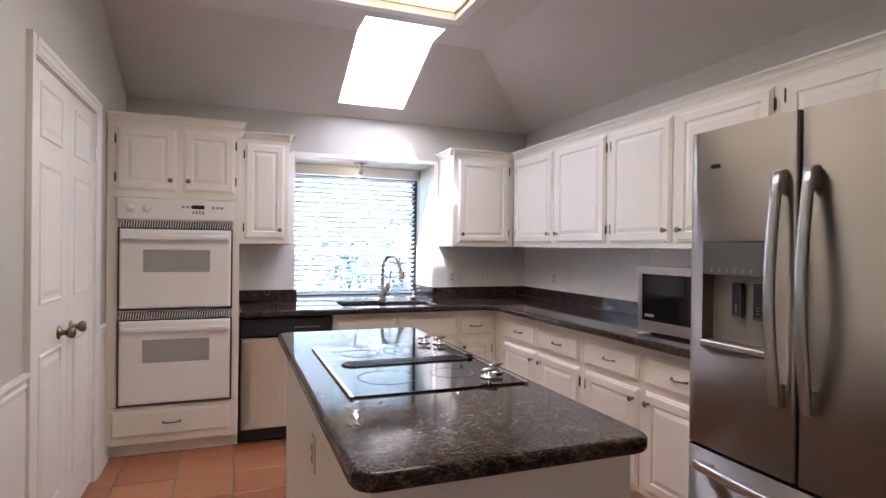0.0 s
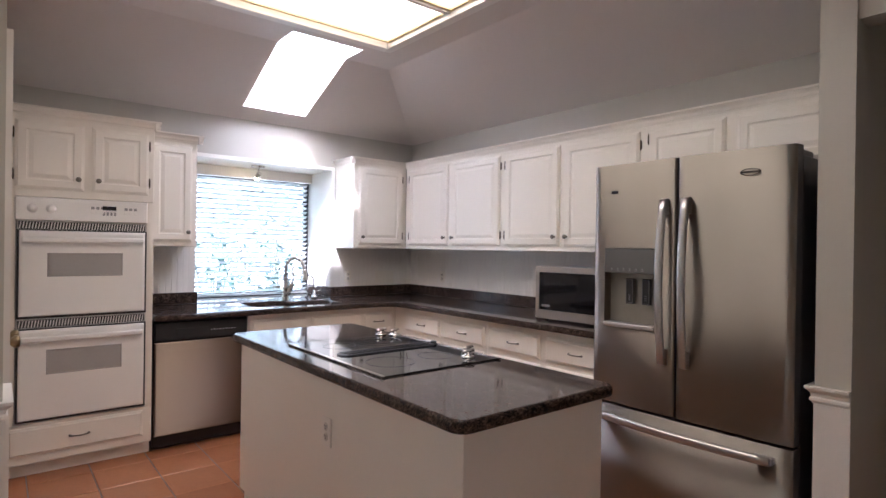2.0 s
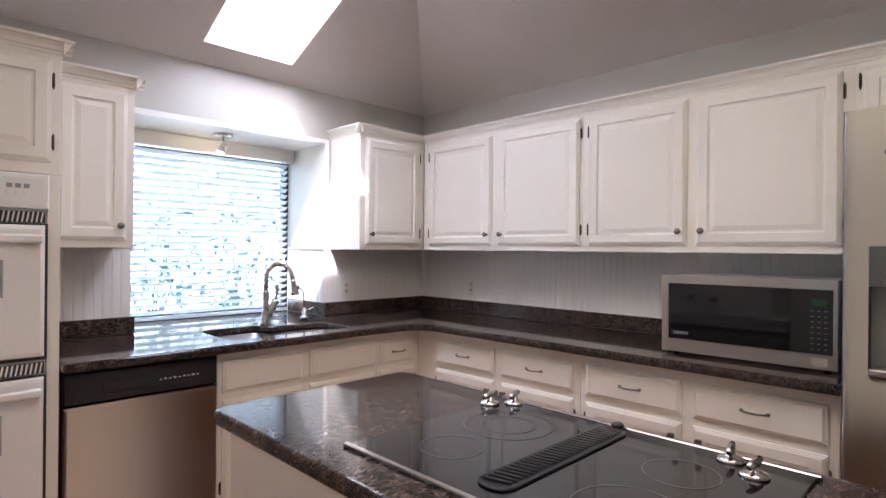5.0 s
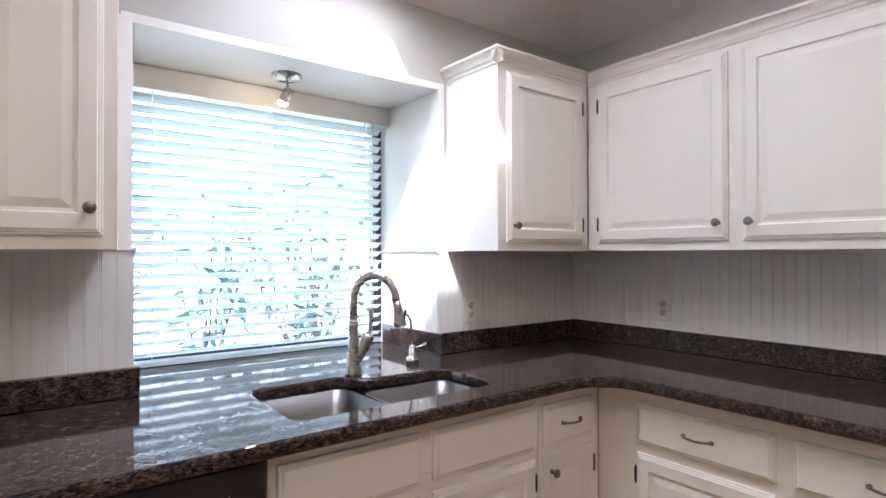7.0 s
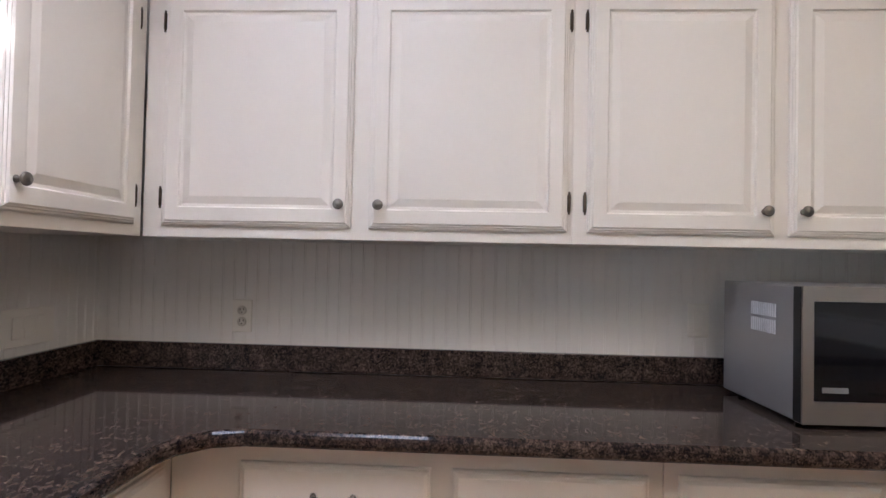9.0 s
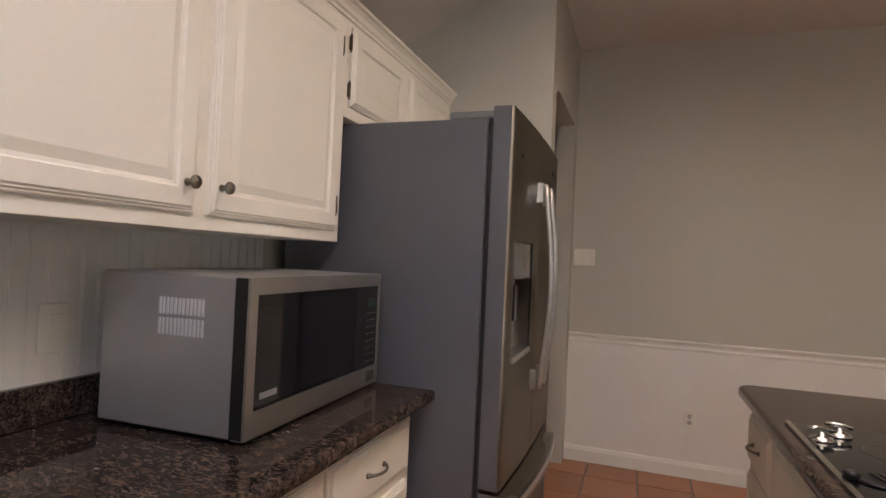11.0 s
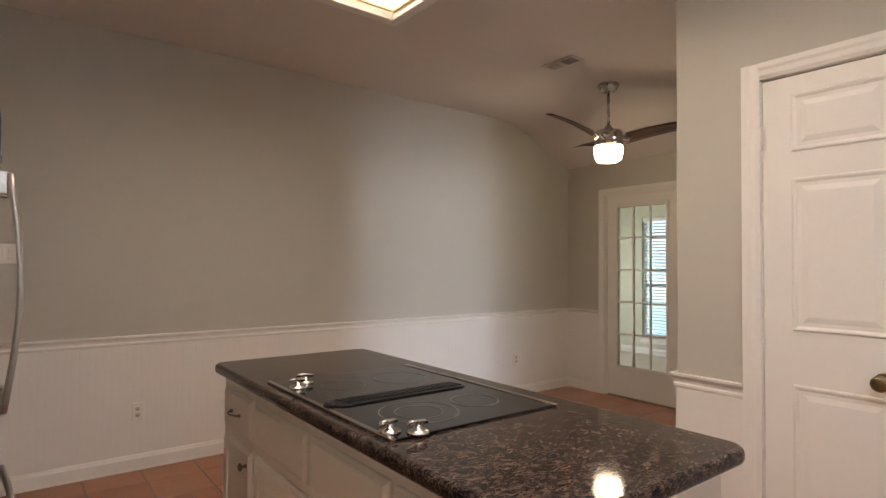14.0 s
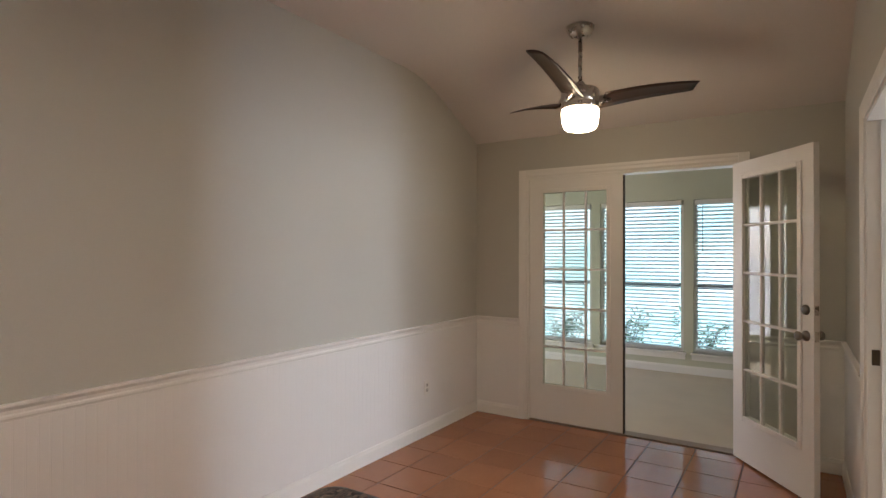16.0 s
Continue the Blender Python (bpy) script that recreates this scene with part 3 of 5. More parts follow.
COUNTER = [(-0.176, 2.85), (1.55, 2.85), (1.61, 2.835), (1.665, 2.785), (1.685, 2.72), (1.685, 0.675), (2.358, 0.675), (2.358, 3.544), (RX1 - 0.004, 3.544), (RX1 - 0.004, RY - 0.004), (RX0 + 0.004, RY - 0.004), (RX0 + 0.004, 3.544), (-0.176, 3.544)]
top = slab("countertop", COUNTER, [SINK_CUT], 0.874, 0.915, 0.014, M_GRANITE)
tagged(top, "polished dark brown speckled granite counter along two walls", "countertop")
bs = thing("backsplash", "low polished dark granite strip behind the counter", "backsplash")
ZB = 1.006
for a in ((-0.174, RX0 + 0.022, 3.522, 3.542), (RX1 + 0.0, 2.335, 3.522, 3.542), (2.337, 2.357, 0.69, 3.542), (RX1 - 0.024, RX1 - 0.006, 3.50, 4.0)):
    part("strip", boxbm(*a, 0.9165, ZB, bevel=0.003, seg=2), M_GRANITE, bs)

# sink
snk = thing("sink", "undermounted double bowl stainless steel sink", "sink", pose(0, 0, 0))


def bowl(name, x0, x1, y0, y1, z):
    bm = bmesh.new()
    loops = []
    for ins, zz, r in ((-0.012, 0.873, 0.05), (0.0, 0.873, 0.045), (0.006, z + 0.05, 0.05), (0.02, z + 0.012, 0.05), (0.05, z, 0.04)):
        loops.append([bm.verts.new((x, y, zz)) for x, y in arc_rect(x0 + ins, x1 - ins, y0 + ins, y1 - ins, max(r, 0.02))])
    k = len(loops[0])
    for a, b in zip(loops, loops[1:]):
        for i in range(k):
            bm.faces.new((a[i], a[(i + 1) % k], b[(i + 1) % k], b[i])).smooth = True
    bm.faces.new(loops[-1])
    ob = part(name, bm, M_SINK, snk)
    cx, cy = (x0 + x1) / 2, (y0 + y1) / 2
    part("drain", lathebm([(0.045, 0.004), (0.04, 0.005), (0.034, 0.001), (0.012, 0.0008), (0, 0.0008)], 16, pose(cx, cy, z)), M_CHROME, ob, "round chrome drain")
    return ob


bowl("bowl", 0.56, 0.893, 2.988, 3.383, 0.70)
bowl("bowl", 0.925, 1.266, 2.988, 3.278, 0.72)
# faucet
fa = thing("faucet", "tall brushed nickel gooseneck faucet with pull-down head", "faucet", pose(0.945, 3.40, 0.9165, 0, 0, 0))
part("base", lathebm([(0, 0), (0.032, 0), (0.031, 0.006), (0.027, 0.03), (0.0215, 0.09), (0.0185, 0.15), (0.0175, 0.175), (0.020, 0.178), (0.020, 0.184), (0.0175, 0.187), (0.020, 0.190), (0.019, 0.196), (0.0148, 0.199), (0, 0.2)], 24), M_NICKEL, fa)
arc = [math.pi * i / 14 for i in range(1, 14)]
pts = [(0, 0, 0.19), (0, 0, 0.26)] + [(0.058 - 0.058 * math.cos(a), -0.053 + 0.053 * math.cos(a), 0.272 + 0.092 * math.sin(a)) for a in arc] + [(0.119, -0.109, 0.262)]
part("neck", tubebm(pts, 0.0145, 14), M_NICKEL, fa)
head = part("spray_head", tubebm([(0.1185, -0.108, 0.266), (0.120, -0.110, 0.255), (0.122, -0.112, 0.235), (0.125, -0.115, 0.205), (0.1275, -0.1175, 0.182), (0.128, -0.118, 0.177)], [0.0165, 0.0165, 0.0175, 0.0215, 0.0255, 0.0235], 16), M_NICKEL, fa, "flared spray head")
part("spray_button", boxbm(-0.006, 0.006, -0.004, 0.004, -0.018, 0.018, bevel=0.002), M_DARK, head, "black spray button", pose(0.142, -0.128, 0.22, 8, 0, 45))
part("lever_body", tubebm([(0.008, -0.004, 0.045), (0.028, -0.012, 0.08), (0.044, -0.018, 0.12), (0.050, -0.021, 0.14), (0.052, -0.022, 0.146)], [0.016, 0.019, 0.0225, 0.0225, 0.017], 14), M_NICKEL, fa)
part("lever", tubebm([(0.052, -0.022, 0.144), (0.054, -0.023, 0.156), (0.057, -0.024, 0.175), (0.059, -0.025, 0.215), (0.059, -0.025, 0.236), (0.059, -0.025, 0.240)], [0.013, 0.010, 0.0075, 0.0095, 0.0125, 0.010], 12), M_NICKEL, fa)
# filtered-water tap
wt = thing("water_dispenser", "small chrome filtered water tap with thin curved spout", "tap", pose(1.225, 3.43, 0.9165))
part("base", lathebm([(0, 0), (0.026, 0), (0.025, 0.02), (0.02, 0.028), (0.013, 0.032), (0.012, 0.07), (0.009, 0.075), (0, 0.076)], 16), M_CHROME, wt)
part("spout", tubebm([(0, 0, 0.07), (-0.005, 0, 0.14)] + [(-0.005 - 0.055 * (1 - math.cos(a)), -0.02 * (1 - math.cos(a)), 0.15 + 0.06 * math.sin(a)) for a in [math.pi * 0.62 * i / 8 for i in range(1, 9)]], 0.0045, 8), M_CHROME, wt)
part("lever", tubebm([(0.004, 0, 0.06), (0.03, -0.012, 0.066), (0.055, -0.022, 0.078)], [0.006, 0.005, 0.007], 8), M_CHROME, wt)

# ---- dishwasher ----
dw = thing("dishwasher", "stainless steel dishwasher with black control strip", "dishwasher", pose(-0.17, 2.925, 0))
part("tub", boxbm(0.002, 0.622, 0.02, 0.57, 0.02, 0.868), M_DARK, dw)
bm = bmesh.new()
rings_panel(bm, 0.006, 0.616, 0.105, 0.725, 0, [(0, 0.018), (0.004, 0.024), (0.012, 0.026), (0.06, 0.028)])
part("door", bm, M_STEEL_FLOORTINT, dw, "brushed steel door")
bm = bmesh.new()
rings_panel(bm, 0.006, 0.616, 0.735, 0.862, 0, [(0, 0.018), (0.006, 0.026), (0.02, 0.027)])
box(bm, 0.14, 0.34, -0.030, -0.026, 0.77, 0.815, 0.001)
cp = part("control_panel", bm, M_DARK, dw, "glossy black control panel")
for i in range(9):
    part("marking", boxbm(0.36 + 0.02 * i, 0.37 + 0.02 * i, -0.0285, -0.0268, 0.79, 0.794 + 0.003 * (i % 2)), M_LIGHTINK, cp)
part("toe_panel", boxbm(0.006, 0.616, 0.05, 0.06, 0.01, 0.10), M_DARK, dw)

# ---- double wall oven cabinet ----
ov = thing("oven_cabinet", "tall white painted cabinet holding a double oven", "cabinet", pose(-0.957, 2.905, 0), "kitchen cabinets")
W = 0.778
part("plinth", boxbm(0, W, 0.06, 0.64, 0, 0.085), M_CAB, ov)
part("lower_body", boxbm(0, W, 0, 0.64, 0.086, 0.322, bevel=0.0015), M_CAB, ov)
part("upper_body", boxbm(0, W, 0, 0.64, 1.655, 2.14, bevel=0.0015), M_CAB, ov)
part("side_panel", boxbm(0, 0.06, 0, 0.64, 0.323, 1.654), M_CAB, ov)
part("side_panel", boxbm(W - 0.042, W, 0, 0.64, 0.323, 1.654), M_CAB, ov)
cab_door(ov, 0.05, 0.39, 1.70, 2.10, "rb", "l")
cab_door(ov, 0.43, 0.745, 1.70, 2.10, "lb", "r")
cab_drawer(ov, 0.03, W - 0.05, 0.135, 0.30)
bm = bmesh.new()
extrude_profile(bm, CROWN, (0, 0, 2.14), (W + 0.034, 0, 2.14), (0, -1, 0))
extrude_profile(bm, CROWN, (W, -0.034, 2.14), (W, 0.64, 2.14), (1, 0, 0))
part("crown", bm, M_CAB, ov)
oven = thing("double_oven", "white built-in double wall oven with grey windows", "oven", pose(-0.957, 2.905, 0))
part("body", boxbm(0.064, W - 0.046, -0.002, 0.55, 0.326, 1.65), M_ENAMEL, oven)
bm = bmesh.new()
rings_panel(bm, 0.055, 0.737, 1.515, 1.65, -0.002, [(0, 0.02), (0.005, 0.026), (0.02, 0.027)])
cp = part("control_panel", bm, M_ENAMEL, oven)
for kx in (0.135, 0.225):
    part("dial", lathebm([(0, 0), (0.026, 0), (0.024, 0.006), (0.018, 0.008), (0.016, 0.02), (0.012, 0.023), (0, 0.023)], 18, pose(kx, -0.029, 1.585, 90)), M_ENAMEL, cp)
part("display", boxbm(0.485, 0.56, -0.031, -0.0285, 1.59, 1.615), M_BLKGLASS, cp, "dark clock display")
for i in range(3):
    for j in range(2):
        for bx in (0.425, 0.605):
            part("button", boxbm(bx + 0.026 * i, bx + 0.018 + 0.026 * i, -0.0305, -0.0285, 1.567 + 0.026 * j, 1.583 + 0.026 * j, bevel=0.0008), M_INK if j else M_ENAMEL, cp)
for i in range(4):
    part("button", boxbm(0.487 + 0.02 * i, 0.499 + 0.02 * i, -0.0305, -0.0285, 1.557, 1.578), M_INK, cp)


def oven_door(z0, z1, w0, w1):
    bm = bmesh.new()
    rings_panel(bm, 0.075, 0.725, z0, z1, -0.002, [(0, 0.022), (0.004, 0.030), (0.016, 0.033)])
    d = part("oven_door", bm, M_ENAMEL, oven)
    # dark plate added behind the door to draw the shaded gap round it
    part("gap_shade_plate", boxbm(0.0645, 0.7355, -0.016, -0.003, z0 - 0.014, z1 + 0.007), M_SLOT, d)
    bm = bmesh.new()
    rings_panel(bm, 0.208, 0.598, w0, w1, -0.034, [(0, 0.0015), (0.003, 0.003), (0.008, 0.0015)])
    part("window", bm, M_OVENGLASS, d, "grey oven window")
    bm = bmesh.new()
    box(bm, 0.085, 0.715, -0.072, -0.052, z1 - 0.068, z1 - 0.036, 0.008, 2)
    for s in (0.088, 0.672):
        box(bm, s, s + 0.04, -0.054, -0.032, z1 - 0.066, z1 - 0.038, 0.004)
    part("handle", bm, M_ENAMEL, d)
    return d


oven_door(0.952, 1.455, 1.183, 1.324)
oven_door(0.345, 0.872, 0.606, 0.752)
for z0 in (1.463, 0.884):
    v = part("vent_grille", boxbm(0.07, 0.728, -0.012, -0.004, z0, z0 + 0.045), M_SLOT, oven, "slotted dark vent")
    for i in range(44):
        bm = bmesh.new()
        extrude_profile(bm, [(0, 0), (0.003, 0), (0.003, 0.04), (0, 0.04)], (0.074 + i * 0.0148, -0.013, z0 + 0.003), (0.0795 + i * 0.0148, -0.013, z0 + 0.003), (0, -1, 0), (0.16, 0, 1))
        part("fin", bm, M_ENAMEL, v)

# ---- island ----
isl = thing("island", "white painted kitchen island cabinet", "kitchen island", pose(0, 0, 0))
part("body", boxbm(0.04, 0.685, 0.03, 1.835, 0.095, 0.872, bevel=0.002), M_CAB, isl)
part("plinth", boxbm(0.06, 0.61, 0.06, 1.82, 0.0, 0.094), M_CAB, isl)
isl_front = pose(0.6855, 0.05, 0, 0, 0, 90)
fr = part("face_frame", boxbm(0, 1.785, 0, 0.001, 0.10, 0.868), M_CAB, isl, m=isl_front)


def on_island(fn, *a, **k):
    d = fn(isl, *a, **k)
    d.matrix_basis = isl_front @ d.matrix_basis
    return d


on_island(cab_drawer, 0.02, 0.35, 0.665, 0.825)
on_island(cab_door, 0.02, 0.35, 0.135, 0.63, "rt", "l")
for a, b, k, h in ((0.39, 0.84, "rt", "l"), (0.87, 1.31, "lt", "r"), (1.34, 1.76, "lt", "r")):
    on_island(cab_drawer, a, b, 0.665, 0.825, False)
    on_island(cab_door, a, b, 0.135, 0.63, k, h)
it = slab("island_countertop", arc_rect(-0.005, 0.735, -0.005, 1.89, 0.055), [], 0.874, 0.915, 0.015, M_GRANITE, seg=4)
tagged(it, "polished dark brown granite island top with rounded edge", "countertop")
# cooktop
ck = thing("cooktop", "black glass electric cooktop with centre downdraft vent", "cooktop", pose(0, 0, 0.9155))
part("glass", boxbm(0.108, 0.682, 0.548, 1.362, 0.0, 0.006, bevel=0.002), M_BLKGLASS, ck)
for x0, x1 in ((0.098, 0.112), (0.680, 0.694)):
    part("trim", boxbm(x0, x1, 0.542, 1.368, 0.0, 0.009, bevel=0.002), M_CHROME, ck, "steel edge trim")
vt = slab("downdraft_vent", arc_rect(0.155, 0.66, 0.935, 1.02, 0.038), [], 0.0065, 0.011, 0.002, M_DARK, parent=ck)
for i in range(26):
    part("louvre", boxbm(-0.004, 0.004, -0.031, 0.031, 0.0112, 0.0155, bevel=0.001), M_DARK, vt, m=pose(0.188 + i * 0.0172, 0.9775, 0, 0, 0, 14))
for cx, cy, rr in ((0.27, 0.75, 0.10), (0.50, 0.75, 0.075), (0.27, 1.18, 0.075), (0.49, 1.19, 0.115), (0.49, 1.19, 0.07)):
    part("burner_ring", lathebm([(rr - 0.0015, 0.0062), (rr - 0.0015, 0.0068), (rr + 0.0015, 0.0068), (rr + 0.0015, 0.0062)], 48, pose(cx, cy, 0)), M_RING, ck, "thin grey burner ring")


def ck_knob(x, y, a):
    bm = bmesh.new()
    lathe(bm, [(0, 0), (0.029, 0), (0.029, 0.004), (0.025, 0.008), (0.015, 0.011), (0.010, 0.014), (0.009, 0.021), (0, 0.022)], 22)
    tube(bm, [(-0.028, 0, 0.023), (-0.012, 0, 0.026), (0.012, 0, 0.028), (0.032, 0, 0.029)], [0.006, 0.0085, 0.0085, 0.0065], 10, 0.7)
    part("knob", bm, M_CHROME, ck, "polished steel control knob", pose(x, y, 0.006, 0, 0, a))


for x, y, a in ((0.648, 0.702, 10), (0.593, 0.64, -5), (0.660, 1.302, 15), (0.605, 1.35, 0)):
    ck_knob(x, y, a)
part("fan_dial", lathebm([(0, 0), (0.016, 0), (0.015, 0.010), (0.010, 0.013), (0, 0.013)], 16, pose(0.668, 0.977, 0.009)), M_DARK, ck)


# ---- refrigerator (local x runs south, front towards local -y) ----
fg = thing("refrigerator", "stainless steel french door refrigerator with dark grey sides", "refrigerator", pose(1.475, 0.642, 0, 0, 0, -90))
FW = 0.945
part("cabinet_body", boxbm(0.006, FW - 0.006, 0.085, 0.83, 0.03, 1.785, bevel=0.004), M_FSIDE, fg, "dark grey textured side panels")
part("gasket", boxbm(0.016, FW - 0.016, 0.068, 0.086, 0.07, 1.775), M_DARK, fg)
for hx in (0.012, FW - 0.142):
    part("hinge_cover", boxbm(hx, hx + 0.13, 0.05, 0.22, 1.786, 1.812, bevel=0.008, seg=2), M_GREY, fg, "grey plastic hinge cover")


def bowed_door(name, x0, x1, z0, z1, hole=None):
    xs = [x0 + (x1 - x0) * i / 12 for i in range(13)]
    zs = [z0, z1]
    if hole:
        xs = sorted(set([x for x in xs if not hole[0] - 0.02 < x < hole[0] + 0.02 and not hole[1] - 0.02 < x < hole[1] + 0.02] + [hole[0], hole[1]]))
        zs = [z0, hole[2], hole[3], z1]

    def fy(x):
        u = (x - x0) / (x1 - x0)
        g = (x - FW / 2) / (FW / 2)
        edge = min(u, 1 - u) * (x1 - x0)
        return -0.011 * (1 - g * g) + (0.008 * (1 - edge / 0.012) ** 2 if edge < 0.012 else 0)
    xs = sorted(set(xs + [x0 + 0.004, x0 + 0.012, x1 - 0.004, x1 - 0.012]))
    bm = bmesh.new()
    F = {(i, j): bm.verts.new((x, fy(x), z)) for i, x in enumerate(xs) for j, z in enumerate(zs)}
    B = {(i, j): bm.verts.new((x, 0.066, z)) for i, x in enumerate(xs) for j, z in enumerate(zs)}
    for i in range(len(xs) - 1):
        for j in range(len(zs) - 1):
            if hole and hole[0] <= (xs[i] + xs[i + 1]) / 2 <= hole[1] and j == 1:
                continue
            bm.faces.new((F[i, j], F[i + 1, j], F[i + 1, j + 1], F[i, j + 1])).smooth = True
            bm.faces.new((B[i, j], B[i, j + 1], B[i + 1, j + 1], B[i + 1, j]))
    for j in range(len(zs) - 1):
        for i in (0, len(xs) - 1):
            bm.faces.new((F[i, j], F[i, j + 1], B[i, j + 1], B[i, j]))
    for i in range(len(xs) - 1):
        for j in (0, len(zs) - 1):
            bm.faces.new((F[i, j], F[i + 1, j], B[i + 1, j], B[i, j]))
    ob = part(name, bm, M_STEEL, fg, "brushed stainless steel door")
    ob.data.materials.append(M_FSIDE)
    for p in ob.data.polygons:
        if abs(p.normal.x) > 0.8:
            p.material_index = 1
    return ob


HOLE = (0.064, 0.350, 0.995, 1.40)
dl = bowed_door("door", 0.0, 0.452, 0.615, 1.82, HOLE)
dr = bowed_door("door", 0.462, FW, 0.615, 1.82)
fz = bowed_door("freezer_drawer", 0.0, FW, 0.075, 0.602)
part("toe_grille", boxbm(0.02, FW - 0.02, 0.03, 0.05, 0.005, 0.07), M_DARK, fg)
# dispenser
dp = part("dispenser", wall_bm("x", HOLE[0], HOLE[1], 0.052, 0.064, HOLE[2], HOLE[3]), mat("dispenser_recess", (0.25, 0.23, 0.19), 0.3, 0.4, vary=0.05), dl, "grey water and ice dispenser recess")
bm = bmesh.new()
for a in ((HOLE[0], HOLE[0] + 0.004), (HOLE[1] - 0.004, HOLE[1])):
    box(bm, a[0], a[1], -0.004, 0.052, HOLE[2], HOLE[3])
box(bm, HOLE[0] + 0.004, HOLE[1] - 0.004, -0.004, 0.052, HOLE[2], HOLE[2] + 0.004)
box(bm, HOLE[0] + 0.004, HOLE[1] - 0.004, -0.004, 0.052, HOLE[3] - 0.004, HOLE[3])
part("dispenser_frame", bm, M_STEEL, dl)
bm = bmesh.new()
box(bm, HOLE[0] + 0.004, HOLE[1] - 0.004, -0.005, 0.04, 1.272, 1.396, 0.002)
cpn = part("dispenser_panel", bm, mat("smoked_panel", (0.10, 0.098, 0.09), 0.12, vary=0.03), dl, "smoked glossy control panel")
for i in range(6):
    part("marking", boxbm(0.105 + i * 0.034, 0.118 + i * 0.034, -0.0062, -0.0052, 1.284, 1.287), M_GREY, cpn)
    part("marking", boxbm(0.108 + i * 0.034, 0.115 + i * 0.034, -0.0062, -0.0052, 1.291, 1.297), M_GREY, cpn)
for px in (0.168, 0.258):
    pd = part("paddle", boxbm(px, px + 0.046, 0.030, 0.045, 1.118, 1.246, bevel=0.004), M_DARK, dl, "black dispenser paddle")
    part("paddle_outline", wall_bm("x", px + 0.004, px + 0.042, 0.0288, 0.0299, 1.124, 1.240, [(px + 0.0055, px + 0.0405, 1.1255, 1.2385)]), M_GREY, pd)
    for k in range(3):
        part("paddle_mark", boxbm(-0.006, 0.006, 0.0288, 0.0299, -0.0015, 0.0015), M_GREY, pd, m=pose(px + 0.023, 0, 1.14 + 0.011 * k, 0, 0 if px > 0.2 else 45, 0))
part("drip_tray", boxbm(HOLE[0] + 0.004, HOLE[1] - 0.004, -0.016, 0.05, 1.0, 1.022, bevel=0.004), M_SATIN, dl)
part("badge", boxbm(0.105, 0.145, -0.011, -0.006, 1.674, 1.688, bevel=0.002), M_DARK, dl, "small dark oval badge")
bm = bmesh.new()
lathe(bm, [(0.016, 0), (0.019, 0), (0.019, 0.002), (0.016, 0.002)], 24, pose(0.775, -0.0085, 1.722, 90) @ Matrix.Diagonal((2.2, 0.8, 1, 1)))
box(bm, 0.74, 0.815, -0.0105, -0.0085, 1.719, 1.725)
part("badge", bm, M_SLOT, dr, "small etched oval badge")


def bow_handle(parent, p0, p1, bow, name="handle"):
    p0, p1 = Vector(p0), Vector(p1)
    bm = bmesh.new()
    n = 16
    d = (p1 - p0).normalized()
    side = Vector((1, 0, 0)) if abs(d.z) > 0.5 else Vector((0, 0, 1))
    prev = None
    for i in range(n + 1):
        u = i / n
        c0 = p0.lerp(p1, u) + Vector((0, -0.032 - bow * math.sin(math.pi * u), 0))
        ring = [bm.verts.new(c0 + side * a + Vector((0, b, 0))) for a, b in ((-0.017, 0.008), (-0.017, -0.006), (-0.006, -0.010), (0.006, -0.010), (0.017, -0.006), (0.017, 0.008))]
        if prev:
            for k in range(6):
                bm.faces.new((prev[k], prev[(k + 1) % 6], ring[(k + 1) % 6], ring[k])).smooth = True
        else:
            bm.faces.new(ring[::-1])
        prev = ring
    bm.faces.new(prev)
    h = part(name, bm, M_SATIN, parent, "bowed satin steel handle")
    for p, s in ((p0, 1), (p1, -1)):
        q = p + d * s * 0.03
        bm = bmesh.new()
        r = 0.038
        e = Vector((0.015, 0, r)) if abs(d.z) > 0.5 else Vector((r, 0, 0.015))
        box(bm, q.x - e.x, q.x + e.x, -0.036, -0.004, q.z - e.z, q.z + e.z, 0.004)
        part("mount", bm, M_SATIN, h)
    return h


bow_handle(dl, (0.405, -0.008, 0.86), (0.405, -0.008, 1.625), 0.034)
bow_handle(dr, (0.512, -0.008, 0.86), (0.512, -0.008, 1.625), 0.034)
bow_handle(fz, (0.07, -0.006, 0.545), (FW - 0.07, -0.006, 0.545), 0.028)

# ---- microwave ----
mw = thing("microwave", "stainless steel countertop microwave with black glass door", "microwave", pose(1.848, 1.378, 0.916, 0, 0, -88))
MWW = 0.66
part("case", boxbm(0, MWW, 0.035, 0.40, 0.012, 0.355, bevel=0.004), mat("microwave_case", (0.40, 0.39, 0.385), 0.38, 0.6, vary=0.03, bump=0.1, bscale=300), mw)
bm = wall_bm("x", 0.0, MWW, 0.0, 0.034, 0.012, 0.355, [(0.028, MWW - 0.014, 0.068, 0.318)])
part("front_frame", bm, mat("microwave_steel", (0.50, 0.47, 0.43), 0.32, 0.95, vary=0.04, scale=9, bump=0.06, bscale=300), mw, "brushed steel front frame")
gl = part("door_glass", boxbm(0.029, 0.505, 0.004, 0.03, 0.069, 0.317), M_BLKGLASS, mw, "black door glass")
part("badge", boxbm(0.05, 0.115, 0.0015, 0.0035, 0.09, 0.104, bevel=0.0006), M_GREY, gl)
kp = part("keypad", boxbm(0.507, MWW - 0.015, 0.003, 0.03, 0.069, 0.317), M_DARK, mw, "black control keypad")
part("display", boxbm(0.575, 0.625, 0.0015, 0.0028, 0.255, 0.28), M_LCD, kp, "green lit clock display")
